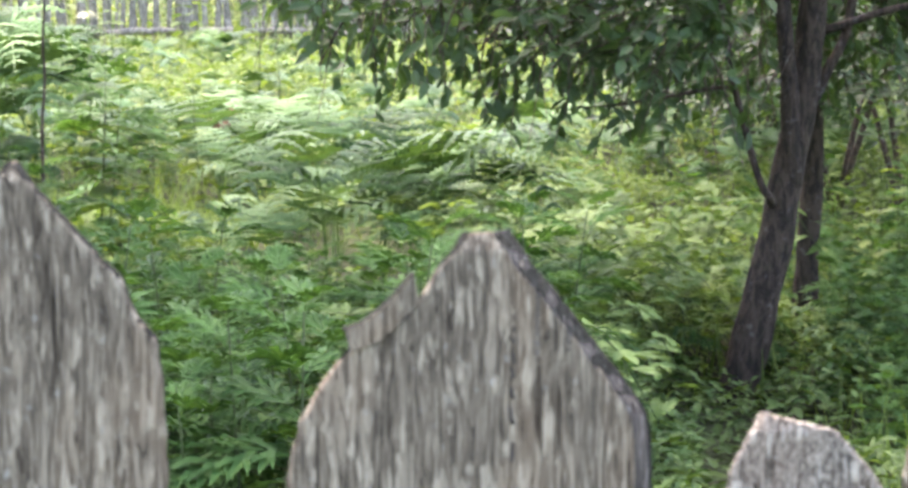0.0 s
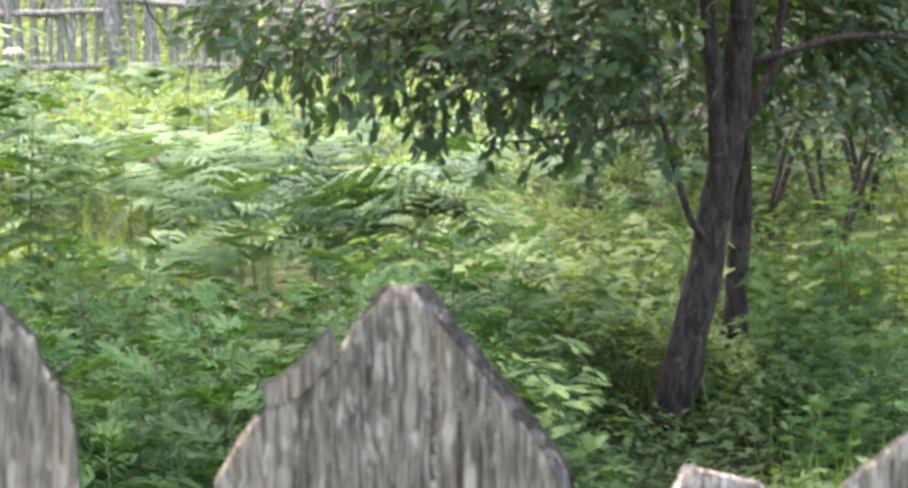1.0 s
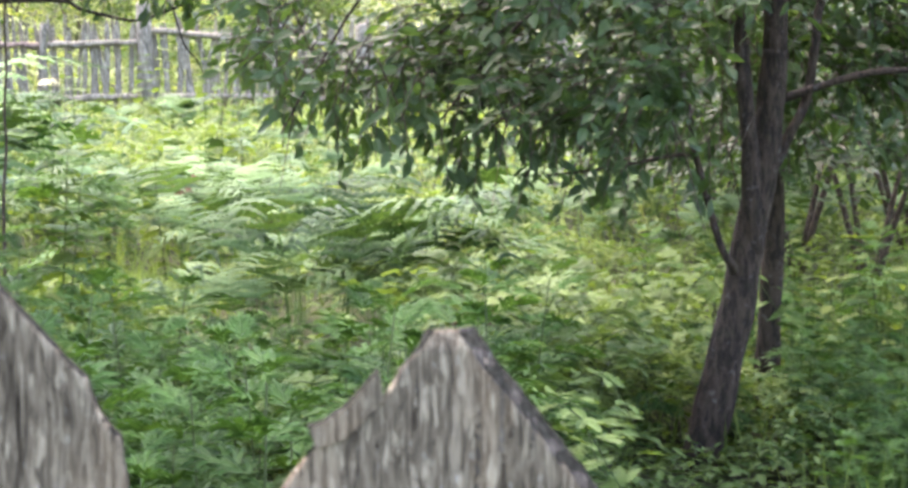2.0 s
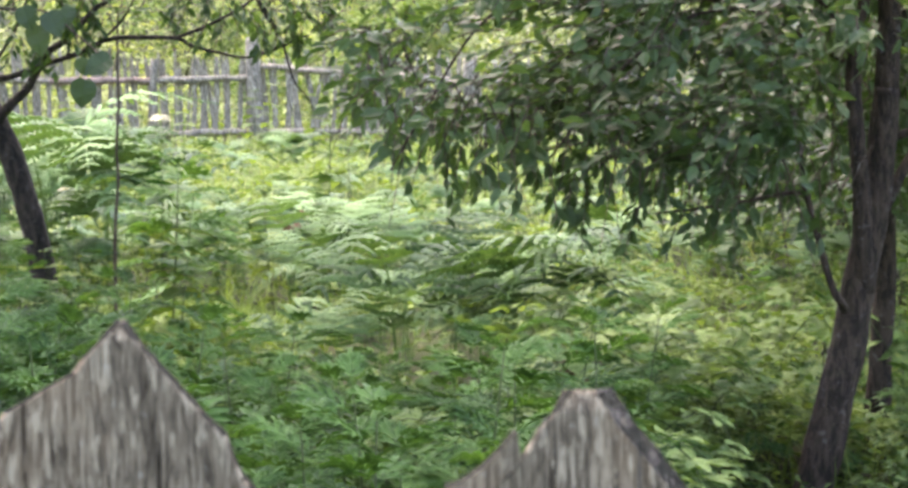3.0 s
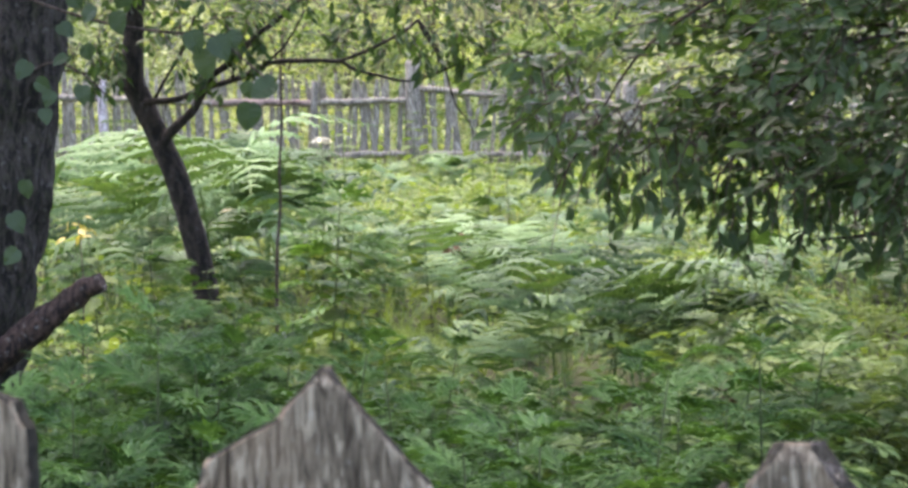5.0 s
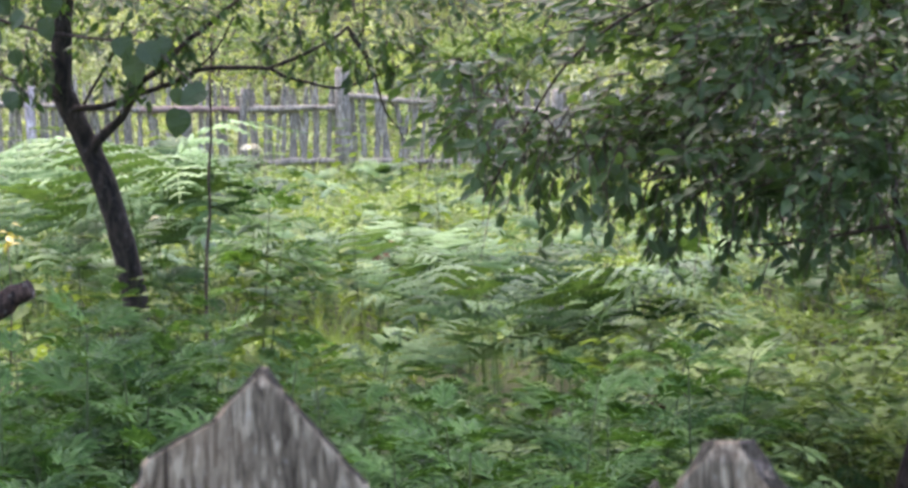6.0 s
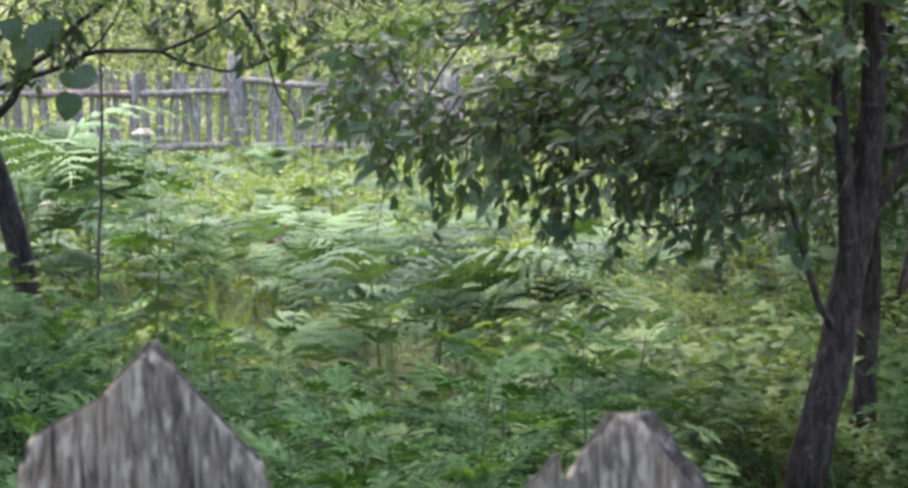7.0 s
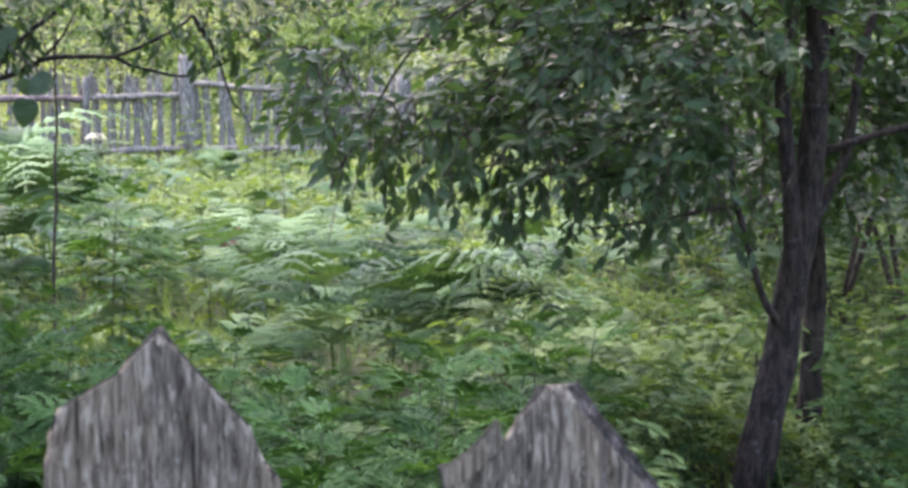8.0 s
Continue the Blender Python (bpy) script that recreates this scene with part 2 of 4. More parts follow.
def curve_points(pts, steps):
    """A smooth line through control points (Catmull-Rom)."""
    p = [Vector(q) for q in pts]
    p = [p[0] * 2 - p[1]] + p + [p[-1] * 2 - p[-2]]
    out = []
    for i in range(1, len(p) - 2):
        for s in range(steps):
            t = s / steps
            a, b, c, d = p[i - 1:i + 3]
            out.append(0.5 * ((2 * b) + (c - a) * t + (2 * a - 5 * b + 4 * c - d) * t * t + (3 * b - a - 3 * c + d) * t ** 3))
    out.append(p[-2])
    return out


def limb(name, pts, r0, r1, mat, parent, sides=10, steps=5, rough=0.15, label=""):
    line = curve_points(pts, steps)
    bm = bmesh.new()
    n = len(line) - 1
    tube(bm, line, [r0 + (r1 - r0) * i / n for i in range(n + 1)], sides, rough)
    return part(name, bm, mat, parent, label)


def spread(template, faces, places):
    """Verts and faces of many copies of a small leaf. places: list of 4x4 matrices."""
    m = np.array([[list(r) for r in p] for p in places]).reshape(-1, 4, 4)
    t = np.c_[np.array(template, float), np.ones(len(template))]
    v = np.einsum("nij,kj->nki", m, t)[:, :, :3].reshape(-1, 3)
    k = len(template)
    f = [tuple(q + i * k for q in face) for i in range(len(m)) for face in faces]
    return v.tolist(), f


def leaf_pose(p, way, normal, size):
    """A leaf at p, pointing along way, its face towards normal."""
    y = Vector(way).normalized()
    x = y.cross(Vector(normal))
    x = x.normalized() if x.length > 1e-3 else y.orthogonal().normalized()
    z = x.cross(y)
    m = Matrix((x, y, z)).transposed().to_4x4() @ Matrix.Scale(size, 4)
    m.translation = p
    return m


# leaf shapes, one unit long along y, folded along the midrib
OVAL = [(0, 0, 0), (-0.20, 0.28, 0.05), (0.20, 0.28, 0.05), (-0.22, 0.58, 0.04), (0.22, 0.58, 0.04), (0, 0.45, 0), (0, 1.0, -0.10)]
OVAL_F = [(0, 5, 1), (0, 2, 5), (1, 5, 3), (2, 4, 5), (3, 5, 6), (5, 4, 6)]
NARROW = [(0, 0, 0), (-0.13, 0.35, 0.04), (0.13, 0.35, 0.04), (0, 0.4, 0), (0, 1.0, -0.12)]
NARROW_F = [(0, 3, 1), (0, 2, 3), (1, 3, 4), (3, 2, 4)]
BLADE = [(-0.016, 0, 0), (0.016, 0, 0), (0.013, 0.5, 0.03), (-0.013, 0.5, 0.03), (0, 1, -0.08)]
BLADE_F = [(0, 1, 2, 3), (3, 2, 4)]


def rnd(a, b):
    return random.uniform(a, b)


def ground_height(x, y):
    """Level garden with a shallow hollow under the plum tree; past the far fence a meadow slope."""
    k = min(max((y - 31) / 60, 0), 1)
    slope = 11.0 * k * k * (3 - 2 * k) + max(0, y - 31) * 0.02
    dip = 0.17 * math.exp(-((x - 2.05) ** 2 + (y - 6.7) ** 2) / 1.3)
    return slope - dip + 0.05 * noise.noise(Vector((x * 0.35, y * 0.35, 3.1)))


# ---- ground ----
def build_ground():
    xs = [-400, -200, -100, -60, -40, -28] + [-20 + i for i in range(51)] + [40, 55, 80, 120, 220, 400]
    ys = [-60, -30, -15, -8] + [-4 + 0.8 * i for i in range(50)] + [37 + 3 * i for i in range(22)] + [115, 140, 200, 300, 450]
    v = [(x, y, ground_height(x, y)) for y in ys for x in xs]
    w = len(xs)
    f = [(j * w + i, j * w + i + 1, (j + 1) * w + i + 1, (j + 1) * w + i) for j in range(len(ys) - 1) for i in range(w - 1)]
    tagged(link("ground", mesh_of("ground", v, f, True), SOIL), "weedy green garden ground rising to a meadow slope", "ground", kind="structure")


build_ground()


# ---- near fence of rough pointed boards ----
def edge_at(line, z):
    """x of an outline, given as (x, z) from the top down, at height z."""
    for (x0, z0), (x1, z1) in zip(line, line[1:]):
        if z0 >= z >= z1:
            return x0 + (x1 - x0) * (z0 - z) / max(z0 - z1, 1e-6)
    return line[-1][0] if z < line[-1][1] else line[0][0]


def picket(label, left, right, y, thick=0.021, seed=0, drop=0.0032, face=None, worn=0.0, fall=0.0025, inset=0.0, rim=None):
    """A sawn board with a pointed top: outlines from the top down to the ground, weathered face with cracks."""
    left, right = [(x, z - 0.0025) for x, z in left], [(x, z - drop) for x, z in right]
    top = max(left[0][1], right[0][1])
    zs, z = [], top
    while z > top - 0.30:
        zs.append(z)
        z -= 0.0009 if z > top - 0.11 else 0.004
    zs += [top - 0.30 - 0.05 * i for i in range(1, 40) if top - 0.30 - 0.05 * i > 0.02] + [-0.05]
    n = 64
    verts, faces = [], []
    cx = 0.5 * (left[-1][0] + right[-1][0])
    for side in (0, 1):
        for z in zs:
            l, r = edge_at(left, z), edge_at(right, z)
            if side == 1:
                l = min(l + inset, r - 0.001)
            if side == 1 and z > top - 0.075:
                l = min(l + 0.004 * min(1, (top - z) / 0.012 + 0.2), r - 0.001)
            if z > top - 0.2:
                l += 0.0010 * noise.noise(Vector((seed, 4.0, z * 160))) + 0.0012 * noise.noise(Vector((seed, 8.0, z * 45)))
                r += 0.0008 * noise.noise(Vector((seed, 1.0, z * 150))) + 0.0009 * noise.noise(Vector((seed, 3.0, z * 45)))
            for k in range(n + 1):
                u = k / n
                x = l + (r - l) * u
                near = min(u, 1 - u) * max(r - l, 1e-4)
                round_off = 0.0013 * max(0, 1 - near / 0.0025) ** 2
                tip = 0.002 * max(0, 1 - (top - z) / 0.006)
                sx = x + 0.002 * noise.noise(Vector((seed, z * 12, x * 9)))
                g = noise.noise(Vector((sx * 170 + seed * 7, seed, z * 3.5)))
                g2 = noise.noise(Vector((sx * 330 + seed * 3, seed, z * 9)))
                crack = max(0, noise.noise(Vector((sx * 200 + seed * 11, 5.5, z * 6))) - 0.33) * 0.005
                d = 0.0002 * g + 0.0004 * g2 - crack - round_off - tip
                if side == 0 and (1 - u) * (r - l) < worn:
                    d -= 0.9 * (worn - (1 - u) * (r - l))
                # the top is weathered down towards the back
                low = side * fall * max(0, 1 - max(0, top - z - 0.12) / 0.1)
                verts.append((x - cx, (-thick / 2 - d) if side == 0 else (thick / 2 + d * 0.8), z - low))
    w, h = n + 1, len(zs)
    for j in range(h - 1):
        for k in range(n):
            a = j * w + k
            faces.append((a, a + w, a + w + 1, a + 1))
            b = a + h * w
            faces.append((b, b + 1, b + w + 1, b + w))
        for k, flip in ((0, False), (n, True)):
            a, b = j * w + k, j * w + k + h * w
            q = (a, b, b + w, a + w)
            faces.append(q[::-1] if flip else q)
    for k in range(n):
        faces.append((k, k + 1, k + 1 + h * w, k + h * w))
    me = mesh_of("fence_picket", verts, faces, True)
    me.materials.append(face or WOOD)
    me.materials.append(rim or DIMMED_END_GRAIN)
    me.materials.append(WORN_SHADED_EDGE)
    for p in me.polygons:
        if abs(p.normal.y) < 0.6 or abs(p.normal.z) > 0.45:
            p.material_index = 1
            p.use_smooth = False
        elif worn and p.normal.y < 0 and p.normal.x > 0.5:
            p.material_index = 2
    ob = tagged(link("fence_picket", me, None), label, "fence picket", "pickets of the near fence")
    ob.matrix_basis = pose(cx, y + thick / 2, 0)
    return ob


def build_near_fence():
    y = 0.643
    picket("weathered grey pointed fence picket with a broken tip edge",
           [(-0.180, 1.432), (-0.200, 1.412), (-0.226, 1.39), (-0.232, 1.36), (-0.232, -0.05)],
           [(-0.176, 1.432), (-0.150, 1.424), (-0.127, 1.412), (-0.123, 1.404), (-0.122, 1.386), (-0.121, -0.05)], y, seed=5)
    picket("tall weathered grey picket with a sharp point",
           [(-0.037, 1.4215), (-0.051, 1.406), (-0.069, 1.395), (-0.074, 1.385), (-0.076, 1.372), (-0.077, -0.05)],
           [(-0.034, 1.4215), (-0.029, 1.414), (-0.019, 1.403), (-0.005, 1.387), (0.000, 1.375), (0.005, 1.369), (0.007, 1.356), (0.008, 1.32), (0.010, -0.05)], y, seed=1)
    b = picket("broad weathered grey picket with a blunt chipped top",
               [(0.098, 1.398), (0.090, 1.388), (0.084, 1.379), (0.0775, 1.372), (0.064, 1.366), (0.055, 1.355), (0.047, 1.341), (0.044, 1.33), (0.043, 1.319), (0.042, -0.05)],
               [(0.113, 1.398), (0.116, 1.393), (0.125, 1.381), (0.141, 1.361), (0.156, 1.340), (0.157, 1.315), (0.158, -0.05)], y, seed=2, worn=0.0065)
    # the split sliver on its shoulder
    bm = bmesh.new()
    cx = 0.1
    drop = 0.0025
    rim = [(0.0835, 1.377), (0.0822, 1.3862), (0.0765, 1.3795), (0.072, 1.3752), (0.066, 1.371), (0.061, 1.3695), (0.063, 1.363), (0.072, 1.366)]
    front = [bm.verts.new((x - cx, -0.0115, z - drop)) for x, z in rim]
    back = [bm.verts.new((x - cx, -0.002, z - drop - 0.0006)) for x, z in rim]
    bm.faces.new(front)
    bm.faces.new(back[::-1])
    for i in range(len(rim)):
        j = (i + 1) % len(rim)
        bm.faces.new((front[i], back[i], back[j], front[j]))
    bmesh.ops.recalc_face_normals(bm, faces=bm.faces)
    sliver = part("splinter", bm, WOOD, b, "split grey wood sliver")
    # its sunlit upper faces are dimmed by colour as well
    sliver.data.materials.append(DIMMED_END_GRAIN)
    for p in sliver.data.polygons:
        p.material_index = 0 if p.normal.y < -0.5 else 1
    picket("short narrow picket with a worn lichen-pale top",
           [(0.1905, 1.340), (0.184, 1.331), (0.179, 1.321), (0.178, 1.30), (0.178, -0.05)],
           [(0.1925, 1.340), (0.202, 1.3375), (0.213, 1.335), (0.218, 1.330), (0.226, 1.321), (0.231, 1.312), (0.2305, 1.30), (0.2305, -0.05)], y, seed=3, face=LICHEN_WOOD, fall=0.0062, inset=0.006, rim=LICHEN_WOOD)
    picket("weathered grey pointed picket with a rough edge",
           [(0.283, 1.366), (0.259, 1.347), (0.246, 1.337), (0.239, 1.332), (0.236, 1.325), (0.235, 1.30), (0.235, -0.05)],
           [(0.287, 1.366), (0.305, 1.35), (0.335, 1.32), (0.338, 1.30), (0.338, -0.05)], y, seed=4, fall=0.0055, inset=0.007, rim=WORN_SHADED_EDGE)


build_near_fence()


# ---- far paling fence across the garden ----
def build_far_fence():
    y = 29.7
    f = thing("paling_fence", "grey weathered paling fence with rough posts and rails", "fence", m=pose(0, y, 0))
    shapes = []
    for i in range(5):
        bm = bmesh.new()
        w, t, bow = rnd(0.026, 0.038), 0.014, rnd(-0.035, 0.035)
        rows = []
        for z, k in ((0, 1), (0.35, 1), (0.75, 0.97), (1.12, 0.86), (1.27, 0.3)):
            b = bow * math.sin(z * 2.6) + rnd(-0.006, 0.006)
            rows.append([bm.verts.new((b + sx * w * k, sy * t, z)) for sx, sy in ((-1, -1), (1, -1), (1, 1), (-1, 1))])
        for a, c in zip(rows, rows[1:]):
            for k in range(4):
                bm.faces.new((a[k], a[(k + 1) % 4], c[(k + 1) % 4], c[k]))
        bm.faces.new(rows[-1])
        me = bpy.data.meshes.new("slat")
        bm.to_mesh(me)
        bm.free()
        shapes.append(me)
    x = -6.2
    while x < 12.5:
        s = link("slat", random.choice(shapes), FAR_WOOD, f)
        fall = 1.0 - 0.018 * max(0, x)
        s.matrix_basis = pose(x, -0.03 + rnd(-0.01, 0.01), rnd(-0.03, 0.0), rnd(-2, 2), random.gauss(0, 4.0), rnd(-10, 10)) @ Matrix.Diagonal((rnd(0.6, 1.2), 1, fall * rnd(0.9, 1.12), 1))
        x += rnd(0.06, 0.11)
    # posts
    for px, top, lean, r, tint in ((-4.135, 1.30, 1.5, 0.07, "pale"), (-1.33, 1.22, -1, 0.05, ""), (0.05, 1.49, 3.7, 0.1, ""), (2.9, 1.2, 1, 0.08, ""), (5.6, 1.15, -2, 0.08, ""), (8.4, 1.15, 1, 0.08, ""), (11.2, 1.1, 1, 0.08, "")):
        bm = bmesh.new()
        tube(bm, [(0, 0, -0.2), (0.01, 0, 0.4), (-0.01, 0, 0.9), (0, 0, top - 0.03), (0.005, 0, top)], [r * 1.05, r, r, r * 0.98, r * 0.8], 9, 0.1)
        p = part("post", bm, PALE_WOOD if tint else FAR_WOOD, f, "pale squared post" if tint else "thick grey post")
        p.matrix_basis = pose(px, -0.12, 0, 0, lean * -0.7, 0)
    # rails between the posts, upper and lower
    ends = [(-6.2, 1.03), (-4.2, 0.99), (-2.7, 0.93), (-1.3, 0.93), (0.0, 0.96), (2.9, 0.9), (5.6, 0.86), (8.4, 0.84), (12.5, 0.82)]
    for i, ((x0, z0), (x1, z1)) in enumerate(zip(ends, ends[1:])):
        for low in (0, 1):
            lift = 0.16 if i == 4 and not low else 0.0
            a, b = z0 - 0.72 * low + lift, z1 - 0.72 * low - (0.02 if lift else 0)
            bm = bmesh.new()
            line = [(x0 + (x1 - x0) * k / 9, rnd(-0.02, 0.015), a + (b - a) * k / 9 + rnd(-0.014, 0.014)) for k in range(10)]
            tube(bm, line, [0.046 * rnd(0.75, 1.2) for _ in line], 7, 0.3)
            p = part("rail", bm, RED_WOOD if i == 2 and not low else FAR_WOOD, f, "reddish rail" if i == 2 and not low else "")
            p.matrix_basis = pose(0, -0.1, 0)


build_far_fence()


# ---- trees ----
def crown_mesh(name, twigs, size, mat, parent, template=OVAL, faces=OVAL_F, per=7, droop=0.22, level=1.0):
    """Leaves set along many short twigs. twigs: start, way, length."""
    places = []
    for p, way, length in twigs:
        for i in range(per):
            t = (i + rnd(0.2, 1)) / per
            q = p + way * (length * t) + Vector((0, 0, -droop * 0.4 * length * t * t))
            side = Vector((rnd(-1, 1), rnd(-1, 1), rnd(-0.35, 0.4)))
            d = (way * 0.6 + side * 0.9 + Vector((0, 0, -droop))).normalized()
            nrm = Vector((rnd(-1.0, 1.0), rnd(-1.2, 0.8), level))
            places.append(leaf_pose(q, d, nrm, size * rnd(0.55, 1.2)))
    v, f = spread(template, faces, places)
    return link(name, mesh_of(name, v, f), mat, parent)


def twig_mesh(name, twigs, r, mat, parent):
    bm = bmesh.new()
    for p, way, length in twigs:
        mid = p + way * length * 0.5
        end = p + way * length + Vector((0, 0, -0.2 * length))
        tube(bm, [p, mid, end], [r, r * 0.8, r * 0.35], 4, 0, False)
    return tagged(part(name, bm, mat, parent), kind="stuff")


def low_edge(x):
    """Underside of the plum tree's crown."""
    pts = [(-0.2, 1.8), (0.3, 1.7), (0.42, 1.3), (0.63, 1.24), (0.9, 1.2), (1.05, 1.13), (1.3, 1.1), (1.5, 1.05), (1.8, 1.05), (2.1, 1.08), (2.3, 0.95), (2.8, 0.9), (3.4, 1.1), (4.4, 1.4)]
    for (x0, z0), (x1, z1) in zip(pts, pts[1:]):
        if x0 <= x <= x1:
            return z0 + (z1 - z0) * (x - x0) / (x1 - x0)
    return 2.0


def build_plum_tree():
    t = thing("plum_tree", "leaning plum tree with dark bark and a dense drooping crown", "tree", m=pose(-0.022, 0, 0))
    limb("trunk", [(1.83, 7.25, -0.32), (1.913, 7.24, -0.01), (1.985, 7.24, 0.282), (2.032, 7.24, 0.508), (2.062, 7.24, 0.7), (2.101, 7.24, 0.892), (2.122, 7.24, 1.054), (2.136, 7.24, 1.212), (2.143, 7.24, 1.324)], 0.07, 0.045, BARK, t, 14, 5)
    limb("limb", [(2.141, 7.24, 1.29), (2.15, 7.26, 1.7), (2.1, 7.3, 2.4), (2.0, 7.4, 3.2)], 0.045, 0.02, BARK, t)
    limb("limb", [(2.075, 7.22, 0.64), (2.06, 7.2, 0.745), (2.051, 7.2, 0.974), (2.033, 7.2, 1.133), (2.021, 7.22, 1.371), (2.036, 7.24, 1.53), (2.056, 7.26, 1.687), (1.95, 7.4, 2.4), (1.8, 7.5, 3.1)], 0.036, 0.018, BARK, t)
    limb("limb", [(2.12, 7.26, 0.84), (2.148, 7.28, 0.903), (2.201, 7.28, 1.018), (2.265, 7.28, 1.145), (2.296, 7.28, 1.337), (2.318, 7.28, 1.498), (2.5, 7.4, 1.9), (2.9, 7.6, 2.7)], 0.022, 0.012, BARK, t)
    limb("limb", [(1.99, 7.18, 0.58), (1.967, 7.12, 0.611), (1.934, 7.1, 0.654), (1.892, 7.1, 0.781), (1.833, 7.1, 1.002), (1.785, 7.1, 1.267), (1.72, 7.1, 1.406), (1.662, 7.1, 1.591), (1.638, 7.1, 1.684), (1.5, 7.0, 2.2)], 0.015, 0.008, BARK, t, 8)
    limb("limb", [(1.83, 7.1, 0.986), (1.75, 7.1, 0.98), (1.667, 7.1, 0.964), (1.478, 7.1, 0.935), (1.335, 7.1, 0.921)], 0.009, 0.004, BARK, t, 6)
    limb("limb", [(2.03, 7.25, 1.5), (1.6, 7.0, 1.8), (1.1, 6.9, 1.75), (0.75, 6.9, 1.55), (0.55, 6.9, 1.25), (0.45, 6.9, 1.08)], 0.008, 0.0025, BARK, t, 7)
    limb("limb", [(2.02, 7.24, 1.4), (1.6, 7.4, 1.62), (1.2, 7.5, 1.5), (0.85, 7.5, 1.22)], 0.009, 0.0025, BARK, t, 7)
    limb("limb", [(1.66, 7.1, 1.6), (1.4, 7.0, 1.55), (1.15, 6.9, 1.36), (0.95, 6.85, 1.12)], 0.008, 0.003, BARK, t, 7)
    limb("limb", [(2.15, 7.26, 1.15), (2.5, 7.2, 1.25), (2.9, 7.2, 1.22), (3.2, 7.1, 1.15)], 0.016, 0.006, BARK, t, 7)
    tw = []
    tries = 0
    while len(tw) < 2050 and tries < 150000:
        tries += 1
        x, y, z = rnd(0.3, 3.3), rnd(6.5, 8.1), rnd(0.6, 4.0)
        ex = ((x - 2.1) / 2.25) ** 2 + ((y - 7.3) / 0.9) ** 2 + ((max(z, 1.4) - 1.4) / 2.6) ** 2
        if ex > 1 or z < low_edge(x) + abs(noise.noise(Vector((x * 4, y * 4, 0)))) * 0.12:
            continue
        if 1.72 < x < 2.45 and y < 7.4 and z < 1.5:
            continue
        clump = noise.noise(Vector((x * 3.2, y * 2.0, z * 4.2)))
        if clump < -0.06 + 0.5 * min(0.5, max(0, 1.1 - x)) or (x > 2.25 and y < 7.25) or (x < 1.1 and random.random() < 0.62) or random.random() > (1.0 if z < 2.05 else 0.025):
            continue
        out = Vector((x - 2.05, y - 7.3, rnd(-0.7, 0.3)))
        out.normalize()
        d = (out + Vector((rnd(-0.7, 0.7), rnd(-0.7, 0.7), rnd(-0.35, 0.35)))).normalized()
        tw.append((Vector((x, y, z)), d, rnd(0.12, 0.26)))
    # hanging shoots along the underside
    for _ in range(80):
        x = rnd(0.38, 1.85)
        tw.append((Vector((x, rnd(6.7, 7.6), low_edge(x) + rnd(-0.1, 0.12))), Vector((rnd(-0.4, 0.2), rnd(-0.2, 0.2), -1)).normalized(), rnd(0.10, 0.24)))
    bare = []
    for _ in range(60):
        x = rnd(0.4, 2.0)
        bare.append((Vector((x, rnd(6.7, 7.6), low_edge(x) + rnd(0.0, 0.2))), Vector((rnd(-0.7, 0.5), rnd(-0.3, 0.3), -1)).normalized(), rnd(0.15, 0.38)))
    twig_mesh("twig_growth", tw + bare, 0.0028, TWIG, t)
    crown_mesh("crown", tw, 0.07, PLUM_LEAF, t, per=8, droop=0.12, level=0.75)


build_plum_tree()


def build_second_trunk():
    t = thing("young_tree", "slim dark young tree trunk standing behind the plum tree", "tree", m=pose(-0.02, 0, 0))
    limb("trunk", [(2.31, 7.95, -0.3), (2.33, 7.95, 0.02), (2.34, 7.95, 0.3), (2.351, 7.95, 0.567), (2.352, 7.95, 0.825), (2.36, 7.95, 1.1), (2.42, 8.0, 1.6), (2.6, 8.1, 2.6), (2.7, 8.2, 3.4)], 0.054, 0.022, BARK, t, 10)
    tw = []
    for _ in range(430):
        a, r, z = rnd(0, 6.28), rnd(0.1, 1.15), rnd(0.8, 2.0)
        p = Vector((2.8 + r * math.cos(a), 9.2 + 0.7 * r * math.sin(a), z))
        tw.append((p, Vector((math.cos(a), math.sin(a), rnd(-0.6, 0.3))).normalized(), rnd(0.15, 0.3)))
    twig_mesh("twig_growth", tw, 0.003, TWIG, t)
    crown_mesh("crown", tw, 0.065, PLUM_LEAF, t)


build_second_trunk()


